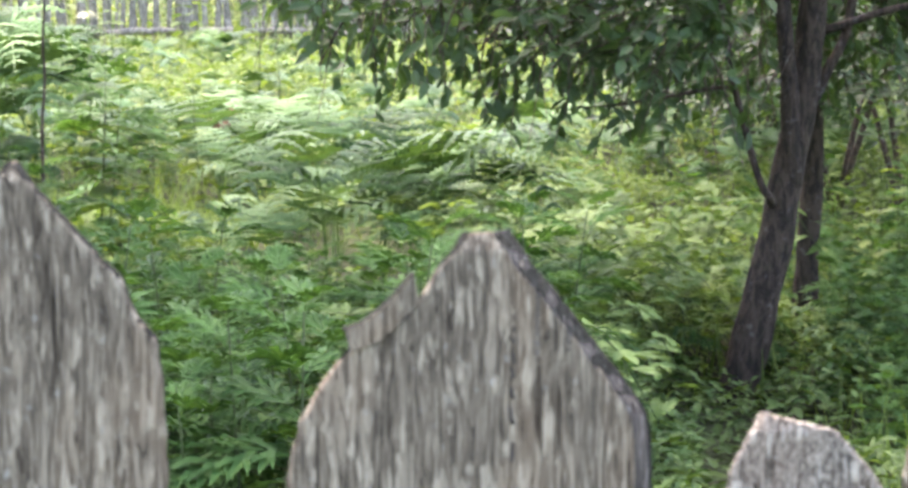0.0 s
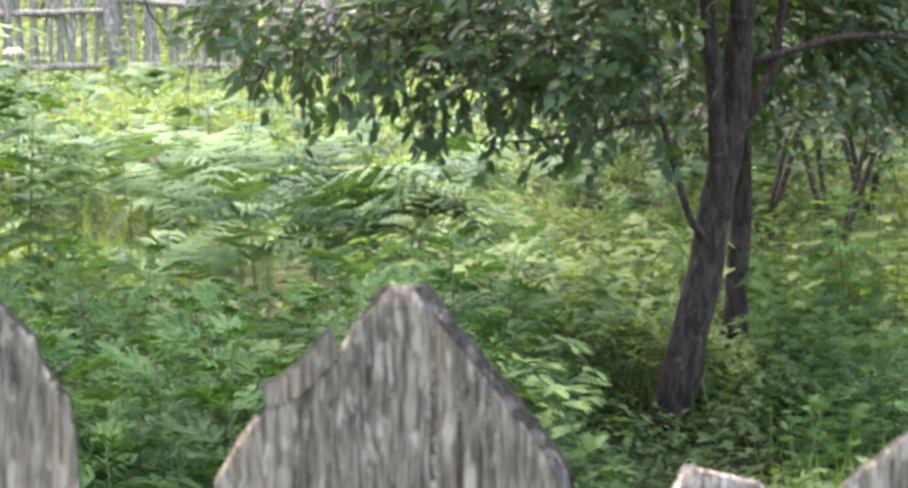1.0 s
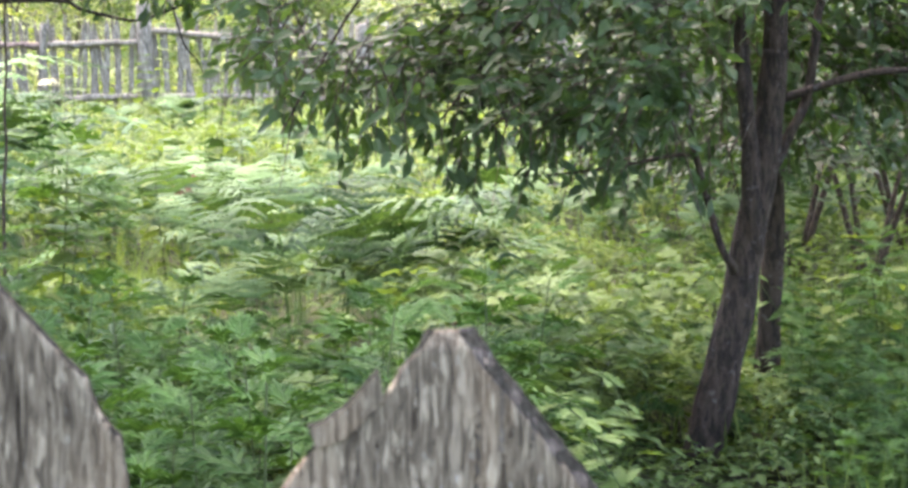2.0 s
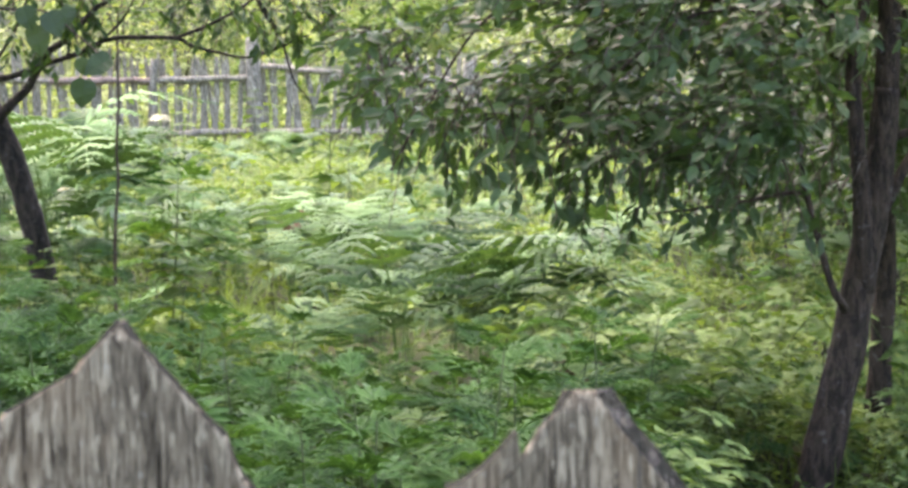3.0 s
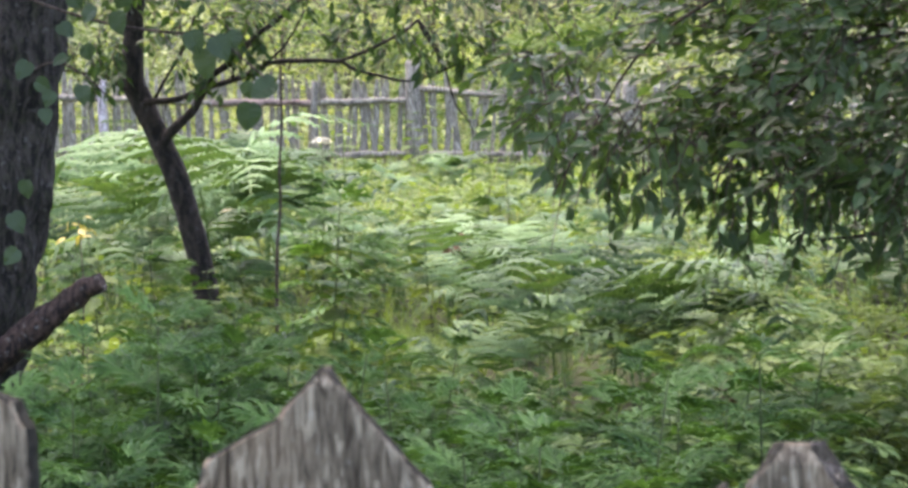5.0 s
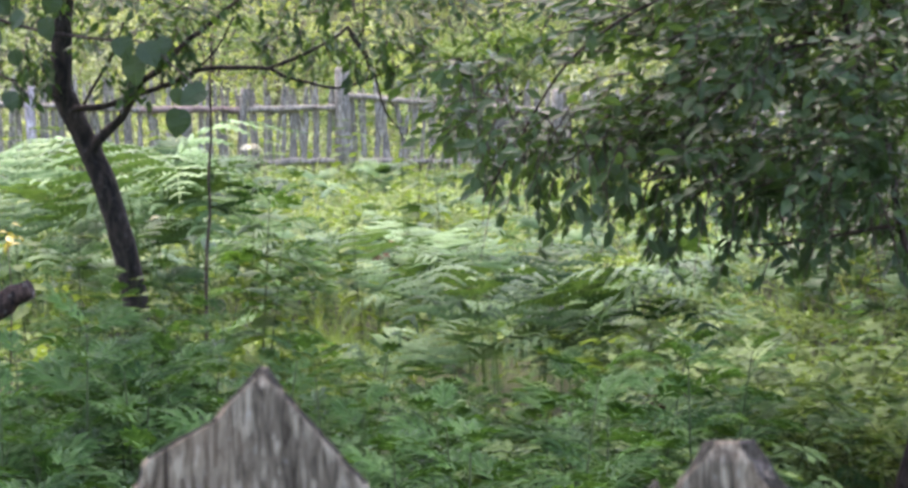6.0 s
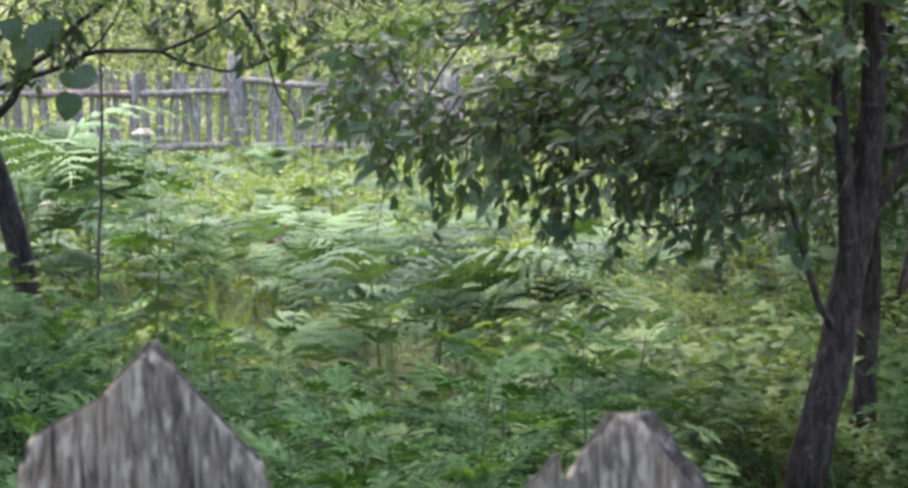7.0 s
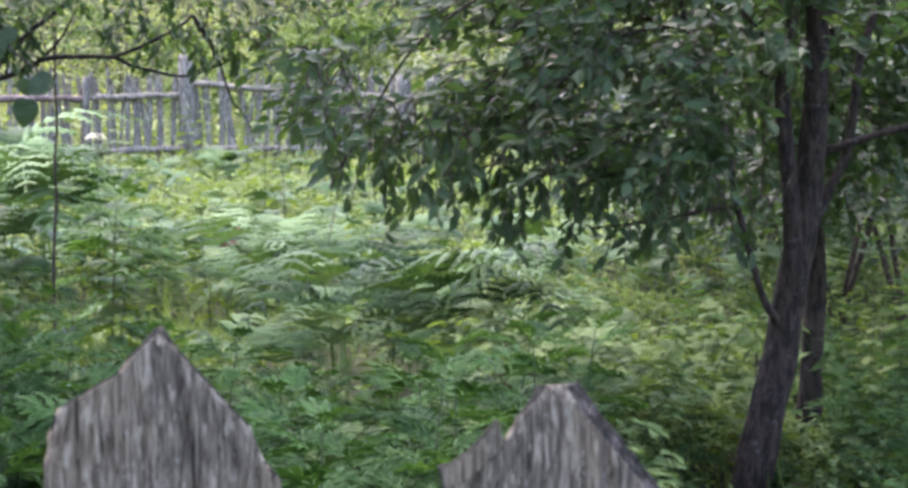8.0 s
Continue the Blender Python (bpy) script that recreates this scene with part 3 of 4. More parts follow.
def build_sapling():
    t = thing("fruit_tree", "slender dark leaning fruit tree with forked trunk", "tree")
    limb("trunk", [(-0.89, 9.8, -0.12), (-0.913, 9.8, 0.142), (-0.924, 9.8, 0.325), (-0.943, 9.8, 0.533), (-0.985, 9.8, 0.715), (-1.027, 9.8, 0.87), (-1.056, 9.8, 0.97), (-1.113, 9.8, 1.114), (-1.166, 9.8, 1.23), (-1.216, 9.8, 1.332), (-1.245, 9.8, 1.409), (-1.249, 9.8, 1.511), (-1.242, 9.8, 1.638), (-1.23, 9.8, 1.791), (-1.15, 9.9, 2.5)], 0.062, 0.044, BACKLIT_BARK, t, 12)
    limb("branch", [(-1.11, 9.78, 1.12), (-1.095, 9.76, 1.167), (-1.04, 9.75, 1.223), (-0.981, 9.75, 1.282), (-0.932, 9.75, 1.366), (-0.896, 9.75, 1.435), (-0.824, 9.75, 1.483), (-0.765, 9.75, 1.541), (-0.683, 9.75, 1.625), (-0.612, 9.75, 1.673), (-0.4, 9.65, 1.85)], 0.026, 0.009, BACKLIT_BARK, t, 8)
    limb("branch", [(-1.21, 9.78, 1.31), (-1.171, 9.75, 1.321), (-1.057, 9.7, 1.331), (-0.986, 9.7, 1.354), (-0.892, 9.7, 1.389), (-0.775, 9.7, 1.425), (-0.704, 9.7, 1.46), (-0.61, 9.7, 1.496), (-0.473, 9.7, 1.501), (-0.329, 9.7, 1.496), (-0.263, 9.7, 1.463), (-0.164, 9.7, 1.437), (-0.034, 9.7, 1.412), (0.085, 9.7, 1.442), (0.174, 9.7, 1.48), (0.238, 9.7, 1.508)], 0.017, 0.004, BACKLIT_BARK, t, 7)
    limb("branch", [(-0.34, 9.7, 1.496), (-0.252, 9.7, 1.528), (-0.163, 9.7, 1.566), (-0.034, 9.7, 1.637), (0.015, 9.7, 1.677), (0.03, 9.7, 1.64), (0.075, 9.7, 1.571), (0.103, 9.7, 1.518), (0.098, 9.7, 1.452)], 0.009, 0.004, BACKLIT_BARK, t, 6)
    limb("branch", [(0.015, 9.7, 1.677), (0.053, 9.7, 1.627), (0.118, 9.7, 1.518), (0.151, 9.7, 1.399), (0.184, 9.7, 1.3), (0.238, 9.7, 1.234), (0.261, 9.7, 1.18)], 0.007, 0.0025, BACKLIT_BARK, t, 6)
    limb("branch", [(-0.80, 9.7, 1.42), (-0.79, 9.68, 1.5), (-0.82, 9.66, 1.62), (-0.76, 9.66, 1.77)], 0.008, 0.003, BACKLIT_BARK, t, 6)
    limb("branch", [(-0.66, 9.7, 1.48), (-0.56, 9.68, 1.58), (-0.48, 9.66, 1.72)], 0.007, 0.003, BACKLIT_BARK, t, 6)
    limb("branch", [(-1.15, 9.76, 1.33), (-1.09, 9.72, 1.43), (-1.02, 9.7, 1.54), (-0.96, 9.7, 1.7)], 0.009, 0.004, BACKLIT_BARK, t, 6)
    limb("branch", [(-1.22, 9.78, 1.35), (-1.275, 9.75, 1.376), (-1.345, 9.75, 1.425), (-1.416, 9.75, 1.443), (-1.6, 9.7, 1.47)], 0.012, 0.005, BACKLIT_BARK, t, 6)
    tw = []
    while len(tw) < 620:
        x, y, z = rnd(-2.2, 0.9), rnd(8.9, 10.6), rnd(1.58, 3.0)
        if ((x + 0.6) / 1.5) ** 2 + ((y - 9.7) / 0.9) ** 2 + ((z - 1.9) / 1.1) ** 2 > 1:
            continue
        if noise.noise(Vector((x * 3, y * 3, z * 3))) < -0.05:
            continue
        tw.append((Vector((x, y, z)), Vector((rnd(-1, 1), rnd(-1, 1), rnd(-0.9, 0.3))).normalized(), rnd(0.12, 0.26)))
    for x, z, n in ((0.12, 1.55, 8), (-0.1, 1.62, 8), (-0.9, 1.5, 10), (-1.35, 1.5, 16), (-0.75, 1.62, 14), (0.3, 1.58, 8), (0.62, 1.5, 14)):
        for _ in range(n):
            tw.append((Vector((x + rnd(-0.12, 0.12), 9.6 + rnd(-0.15, 0.15), z + rnd(-0.05, 0.1))), Vector((rnd(-0.5, 0.5), rnd(-0.3, 0.3), -1)).normalized(), rnd(0.08, 0.17)))
    twig_mesh("twig_growth", tw, 0.0028, TWIG, t)
    crown_mesh("crown", tw, 0.06, SAP_LEAF, t)


build_sapling()


def round_leaf_mesh():
    """A broad pointed leaf, creased along the midrib, its rim toothed."""
    rim = [(0.16, -0.04), (0.36, 0.08), (0.45, 0.26), (0.46, 0.42), (0.40, 0.60), (0.28, 0.78), (0.14, 0.92)]
    v = [(0, 0.02, 0), (0, 0.3, -0.03), (0, 0.6, -0.05), (0, 1.06, -0.22)]
    f = []
    for s in (-1, 1):
        k = len(v)
        v += [(s * x, y, 0.16 * x - 0.2 * y * y * y + 0.03 * math.sin(9 * y + s)) for x, y in rim]
        for c, i, j in ((0, 0, 1), (1, 1, 2), (1, 2, 3), (2, 3, 4), (2, 4, 5), (2, 5, 6)):
            f.append((c, k + i, k + j) if s > 0 else (c, k + j, k + i))
        for tri in ((0, 1, k + 1), (1, 2, k + 3), (2, 3, k + 6)):
            f.append(tri[::-1] if s > 0 else tri)
    return mesh_of("broad_leaf", v, f)


def build_old_tree():
    t = thing("old_tree", "thick old tree trunk with ridged bark and a broken limb", "tree")
    limb("trunk", [(-1.50, 7.05, -0.1), (-1.45, 7.05, 0.4), (-1.385, 7.05, 0.8), (-1.345, 7.05, 1.0), (-1.285, 7.05, 1.35), (-1.245, 7.05, 1.7), (-1.2, 7.1, 2.6), (-1.2, 7.1, 3.6)], 0.165, 0.13, OLD_BARK, t, 36, 14, 0.32)
    limb("limb_stub", [(-1.42, 6.95, 0.5), (-1.253, 6.9, 0.623), (-1.143, 6.88, 0.714), (-1.05, 6.87, 0.785), (-0.979, 6.86, 0.818)], 0.058, 0.030, BROKEN, t, 10, 6, 0.3, "dark snapped-off limb")
    # unseen limbs and crown overhead, added to shade the weeds at near left
    limb("limb", [(-1.2, 7.1, 3.3), (-0.6, 6.9, 3.9), (0.2, 6.6, 4.3), (0.9, 6.3, 4.6)], 0.08, 0.02, OLD_BARK, t, 10)
    limb("limb", [(-1.2, 7.1, 3.4), (-1.9, 6.6, 4.1), (-2.7, 6.2, 4.6), (-3.3, 5.8, 4.9)], 0.08, 0.02, OLD_BARK, t, 10)
    limb("limb", [(-1.2, 7.1, 3.5), (-1.1, 6.5, 4.3), (-0.9, 5.6, 5.0), (-0.8, 4.8, 5.5)], 0.07, 0.02, OLD_BARK, t, 10)
    limb("limb", [(-1.2, 7.1, 3.5), (-1.4, 7.8, 4.3), (-1.5, 8.6, 5.2)], 0.07, 0.02, OLD_BARK, t, 10)
    tw = []
    while len(tw) < 3000:
        x, y, z = rnd(-4, 1.6), rnd(3.4, 9.6), rnd(3.0, 6.6)
        r = ((x + 1.7) / 2.3) ** 2 + ((y - 7.0) / 2.8) ** 2 + ((z - 4.6) / 1.9) ** 2
        if 0.25 < r < 1 and noise.noise(Vector((x * 1.4, y * 1.4, z * 1.4))) > -0.22:
            tw.append((Vector((x, y, z)), Vector((rnd(-1, 1), rnd(-1, 1), rnd(-0.6, 0.4))).normalized(), rnd(0.2, 0.4)))
    twig_mesh("twig_growth", tw, 0.004, TWIG, t)
    crown_mesh("crown", tw, 0.10, ROUND_LEAF, t, per=8)
    # a leafy shoot from the trunk with broad round leaves
    limb("shoot", [(-1.3, 6.95, 1.75), (-1.15, 6.85, 1.68), (-0.95, 6.8, 1.62), (-0.75, 6.8, 1.59), (-0.62, 6.8, 1.58), (-0.52, 6.8, 1.5), (-0.45, 6.8, 1.44)], 0.006, 0.0025, TWIG, t, 6)
    limb("shoot", [(-1.25, 6.95, 1.45), (-1.12, 6.85, 1.50), (-1.02, 6.82, 1.46), (-0.95, 6.8, 1.40)], 0.005, 0.002, TWIG, t, 6)
    me = round_leaf_mesh()
    spots = [(-0.685, 1.595, 0.089, 20), (-0.645, 1.542, 0.111, 0), (-0.611, 1.578, 0.098, 30), (-0.549, 1.595, 0.075, -20), (-0.43, 1.439, 0.107, -62), (-0.505, 1.378, 0.104, -8), (-0.914, 1.655, 0.086, 10), (-0.873, 1.72, 0.081, -30), (-1.091, 1.617, 0.072, 50),
             (-1.062, 1.71, 0.072, 40), (-1.183, 1.502, 0.075, -30), (-1.014, 1.555, 0.064, 20), (-1.159, 1.443, 0.064, 60), (-1.107, 1.413, 0.061, -20), (-1.011, 1.431, 0.072, 0), (-0.971, 1.669, 0.072, -40), (-0.522, 1.439, 0.061, 10), (-1.07, 1.52, 0.06, -60),
             (-1.13, 1.36, 0.06, 15), (-1.2, 1.14, 0.07, 0), (-1.24, 1.04, 0.08, 30), (-1.22, 0.93, 0.07, -40)]
    for x, z, s, turn in spots:
        lf = link("broad_leaf", me, ROUND_LEAF, t)
        a = radians(turn)
        lf.matrix_basis = leaf_pose((x, 6.78 + rnd(-0.06, 0.04), z), (math.sin(a), rnd(-0.5, 0.3), -math.cos(a)), (rnd(-0.5, 0.5), -1, rnd(-0.1, 0.9)), s * 0.84)


build_old_tree()


def build_stick():
    bm = bmesh.new()
    line = curve_points([(-0.63, 10, -0.05), (-0.632, 10, 0.4), (-0.627, 10, 0.66), (-0.612, 10.01, 0.85), (-0.616, 10, 1.01), (-0.603, 10, 1.2), (-0.606, 10, 1.41), (-0.598, 10, 1.62)], 4)
    tube(bm, line, [0.0085 - 0.004 * i / len(line) for i in range(len(line))], 6)
    tagged(part("stick", bm, TWIG), "thin dark crooked stick standing in the weeds", "stick")


build_stick()


# ---- ferns and herbs ----
def frond_mesh(seed, length=0.6, pairs=11, cut=True):
    """A bracken frond: upright stalk, then a broad triangular blade spread level, its leaflets cut into small lobes."""
    rng = random.Random(seed)
    v, f = [], []

    def quad(a, b, c, d):
        i = len(v)
        v.extend([tuple(a), tuple(b), tuple(c), tuple(d)])
        f.append((i, i + 1, i + 2, i + 3))

    droop, sway = rng.uniform(0.12, 0.5), rng.uniform(-0.1, 0.1)
    line = curve_points([(0, 0, 0), (0.09 * length, 0, 0.42 * length), (0.24 * length, sway * 0.2 * length, 0.76 * length), (0.56 * length, sway * 0.6 * length, (0.96 - 0.3 * droop) * length), (0.98 * length, sway * length, (0.93 - 1.2 * droop) * length)], 8)

    def rachis(s):
        k = min(max(s, 0), 1) * (len(line) - 1)
        i = min(int(k), len(line) - 2)
        return line[i].lerp(line[i + 1], k - i)

    n = 12
    for i in range(n):
        p, q = rachis(i / n), rachis((i + 1) / n)
        w = 0.0045 * (1 - 0.7 * i / n)
        quad(p + Vector((0, -w, 0)), p + Vector((0, w, 0)), q + Vector((0, w, 0)), q + Vector((0, -w, 0)))
        quad(p + Vector((0, 0, -w)), p + Vector((0, 0, w)), q + Vector((0, 0, w)), q + Vector((0, 0, -w)))
    for i in range(pairs):
        u = i / (pairs - 1)
        s = 0.46 + 0.53 * u
        p = rachis(s)
        fwd = (rachis(s + 0.03) - rachis(s - 0.03)).normalized()
        reach = length * 0.38 * (1 - u) ** 0.85 * rng.uniform(0.86, 1.08) + 0.014
        for side in (-1, 1):
            d = (Vector((0, side, 0)) * 0.9 + fwd * rng.uniform(0.28, 0.5) + Vector((0, 0, rng.uniform(-0.2, 0.12)))).normalized()
            up = d.cross(fwd) * -side
            across = d.cross(up).normalized()
            m = max(3, int(7 * (1 - u) + 2)) if cut else 3
            wide = min(0.024, reach * 0.17) if cut else reach * 0.085
            last = None
            for k in range(m + 1):
                t = k / m
                q = p + d * reach * t + Vector((0, 0, -0.25 * reach * t * t))
                w = wide * (1 - t) ** 0.6
                for notch in ((1.0, 0.42) if k < m and cut else (1.0,) if k < m else (0.0,)):
                    off = d * (reach / m * (0.0 if notch == 1.0 or k == m else 0.6))
                    row = (q + off + across * w * notch + d * w * 0.6 * notch - up * w * 0.2, q + off, q + off - across * w * notch + d * w * 0.6 * notch - up * w * 0.2)
                    if last:
                        quad(last[0], last[1], row[1], row[0])
                        quad(last[1], last[2], row[2], row[1])
                    last = row
    return mesh_of("frond", v, f)


FRONDS = [frond_mesh(i, rnd(0.52, 0.68), 11) for i in range(6)]

FAR_FRONDS = [frond_mesh(i, rnd(0.52, 0.68), 16, False) for i in range(5)]


def joined(name, pieces):
    """One mesh out of many placed copies of small ones: pieces of (mesh, matrix)."""
    v, f = [], []
    for me, m in pieces:
        k = len(v)
        v += [tuple(m @ p.co) for p in me.vertices]
        f += [tuple(q + k for q in p.vertices) for p in me.polygons]
    return mesh_of(name, v, f)


def fern_kind(fronds, label, shapes=FRONDS):
    t = thing("fern", label, "fern", "ferns in the garden")
    for i in range(fronds):
        fr = link("frond", random.choice(shapes), FERN, t)
        fr.matrix_basis = pose(rnd(-0.05, 0.05), rnd(-0.05, 0.05), 0, rnd(-9, 9), rnd(-14, 10), 360 * i / fronds + rnd(-28, 28)) @ Matrix.Scale(rnd(0.72, 1.12), 4)
    return t


def herb_leaf_mesh(seed):
    """A deeply cut mugwort-like leaf, one unit long."""
    rng = random.Random(seed)
    v, f = [], []

    def lobe(p, a, size, wide):
        d, s = Vector((math.sin(a), math.cos(a), 0)), Vector((math.cos(a), -math.sin(a), 0))
        i = len(v)
        v.extend([tuple(p - s * wide * 0.3), tuple(p + d * size * 0.5 - s * wide + Vector((0, 0, 0.02))), tuple(p + d * size - Vector((0, 0, size * 0.18))), tuple(p + d * size * 0.5 + s * wide + Vector((0, 0, 0.02))), tuple(p + s * wide * 0.3), tuple(p + d * size * 0.5)])
        f.extend([(i, i + 1, i + 5), (i + 1, i + 2, i + 5), (i + 2, i + 3, i + 5), (i + 3, i + 4, i + 5), (i, i + 5, i + 4)])

    def spine(t):
        return Vector((0, t, 0.12 * math.sin(t * 3) - 0.42 * t * t))

    lobe(spine(0.0), 0, 0.35, 0.02)
    lobe(spine(0.3), 0, 0.4, 0.03)
    for t, size in ((0.22, 0.34), (0.36, 0.44), (0.50, 0.42), (0.64, 0.32)):
        for s in (-1, 1):
            a = s * rng.uniform(0.7, 0.95)
            p = spine(t)
            lobe(p, a, size, 0.053)
            q = p + Vector((math.sin(a), math.cos(a), 0)) * size * 0.4
            lobe(q, a - s * 0.5, size * 0.62, 0.037)
            lobe(q, a + s * 0.55, size * 0.46, 0.028)
    lobe(spine(0.58), 0.0, 0.46, 0.048)
    lobe(spine(0.68), 0.4, 0.3, 0.042)
    lobe(spine(0.68), -0.4, 0.3, 0.042)
    return mesh_of("leaf", v, f)


HERB_LEAVES = [herb_leaf_mesh(i) for i in range(4)]


def herb_kind(height, label, far=False, nodes=10):
    """An upright stem with opposite drooping cut leaves, smaller towards the tip."""
    t = thing("mugwort_plant", label, "weed", "mugwort plants in the garden")
    bm = bmesh.new()
    lean = Vector((rnd(-0.05, 0.05), rnd(-0.05, 0.05), 0))
    tube(bm, [(0, 0, -0.02), lean * 0.3 + Vector((0, 0, height * 0.5)), lean + Vector((0, 0, height))], [0.005, 0.004, 0.002], 5)
    part("stem", bm, STEM, t)
    pieces = []
    for i in range(nodes):
        u = 0.2 + 0.8 * i / (nodes - 1)
        for side in (0, math.pi):
            a = i * 1.9 + side + rnd(-0.35, 0.35)
            size = (0.31 - 0.17 * u * u) * rnd(0.8, 1.15) * (1.15 if far else 1)
            lift = rnd(-0.3, 0.25) + 0.75 * u ** 4
            m = leaf_pose(lean * u * u + Vector((0, 0, height * u)), (math.cos(a), math.sin(a), lift), (rnd(-0.4, 0.4), rnd(-0.4, 0.4), 1), size)
            pieces.append((random.choice(HERB_LEAVES), m))
    if far:
        link("foliage", joined("foliage", pieces), HERB, t)
    else:
        for me, m in pieces:
            link("leaf", me, HERB, t).matrix_basis = m
    return t


def saw_leaf_mesh():
    """A toothed pointed leaf, one unit long."""
    v, f = [(0, 0, 0)], []
    n = 6
    for i in range(1, n + 1):
        y = i / n
        w = 0.28 * math.sin(math.pi * min(1, y * 0.92 + 0.08)) ** 0.8 * (1 if i < n else 0)
        v += [(0, y, -0.22 * y * y), (-w, y - 0.04, 0.05 - 0.2 * y * y), (w, y - 0.04, 0.05 - 0.2 * y * y), (-w * 0.8, y + 0.02, 0.04 - 0.2 * y * y), (w * 0.8, y + 0.02, 0.04 - 0.2 * y * y)]
    for i in range(n):
        c0 = 0 if i == 0 else 1 + 5 * (i - 1)
        l0 = 0 if i == 0 else c0 + 3
        r0 = 0 if i == 0 else c0 + 4
        c1 = 1 + 5 * i
        for a, b in ((l0, c1 + 1), (r0, c1 + 2)):
            f.append((c0, a, b, c1) if a != c0 else (c0, b, c1))
    return mesh_of("leaf", v, f)


SAW = saw_leaf_mesh()


def nettle_kind(height, label, far=False):
    t = thing("nettle", label, "weed", "nettles in the garden")
    bm = bmesh.new()
    tube(bm, [(0, 0, -0.02), (rnd(-0.02, 0.02), 0, height * 0.5), (rnd(-0.03, 0.03), 0, height)], [0.004, 0.003, 0.0012], 5)
    part("stem", bm, STEM, t)
    pairs, pieces = 9, []
    for i in range(pairs):
        u = 0.12 + 0.88 * i / (pairs - 1)
        for s in (0, 1):
            a = i * 1.57 + s * math.pi + rnd(-0.25, 0.25)
            pieces.append((SAW, leaf_pose((0, 0, height * u), (math.cos(a), math.sin(a), -0.3 + 0.6 * u * u), (rnd(-0.3, 0.3), rnd(-0.3, 0.3), 1), (0.17 - 0.1 * u * u) * rnd(0.85, 1.15))))
    if far:
        link("foliage", joined("foliage", pieces), NETTLE, t)
    else:
        for me, m in pieces:
            link("leaf", me, NETTLE, t).matrix_basis = m
    return t


def bramble_kind(label):
    """Arching canes, each leaf of three toothed leaflets."""
    t = thing("bramble", label, "bramble", "brambles by the plum tree")
    v, f = [], []
    for turn, size in ((0, 1.0), (1.1, 0.85), (-1.1, 0.85)):
        k = len(v)
        for p in SAW.vertices:
            x, y, z = p.co
            v.append((size * (x * math.cos(turn) + y * math.sin(turn)), 0.25 + size * (y * math.cos(turn) - x * math.sin(turn)), size * z))
        f += [tuple(q + k for q in p.vertices) for p in SAW.polygons]
    me = mesh_of("leaf", v, f)
    for c in range(2):
        a = rnd(0, 6.28)
        d = Vector((math.cos(a), math.sin(a), 0))
        reach, high = rnd(0.35, 0.6), rnd(0.35, 0.55)
        line = curve_points([(0, 0, -0.02), d * reach * 0.25 + Vector((0, 0, high * 0.75)), d * reach * 0.65 + Vector((0, 0, high)), d * reach + Vector((0, 0, high * 0.7))], 4)
        bm = bmesh.new()
        tube(bm, line, [0.0026 - 0.0014 * i / len(line) for i in range(len(line))], 5)
        part("cane", bm, STEM, t)
        for i in range(2, len(line)):
            lf = link("leaf", me, BRAMBLE, t)
            b = rnd(0, 6.28)
            lf.matrix_basis = leaf_pose(line[i], (math.cos(b), math.sin(b), rnd(-0.2, 0.6)), (rnd(-0.4, 0.4), rnd(-0.6, 0.3), 1), rnd(0.058, 0.085))
    return t


def scatter(kinds, spots):
    """Copies of a few kinds of plant; the first ones are the kinds themselves."""
    for i, (x, y, size) in enumerate(spots):
        m = pose(x, y, ground_height(x, y) - 0.01, rnd(-6, 6), rnd(-6, 6), rnd(0, 360)) @ Matrix.Scale(size, 4)
        if i < len(kinds):
            kinds[i].matrix_basis = m
        else:
            ob = copy_thing(kinds[i % len(kinds)], m)
            ob.matrix_basis = m


def clear_of_trunks(x, y, reach=0.5):
    if y < 7.3 and -reach < x - 0.262 * y < 0.3:
        return False
    return all((x - a) ** 2 + (y - b) ** 2 > r * r for a, b, r in ((1.9, 7.25, 0.14), (-0.9, 9.8, 0.12), (-1.46, 7.05, 0.22), (2.3, 7.95, 0.1)))


def in_clearing(x, y):
    """The low yellow-green grassy patch."""
    return ((x + 0.42) / 0.75) ** 2 + ((y - 10.7) / 1.9) ** 2 < 1


def wedge(y, side=0.35):
    return rnd(-0.19 * y - side, 0.375 * y + side)


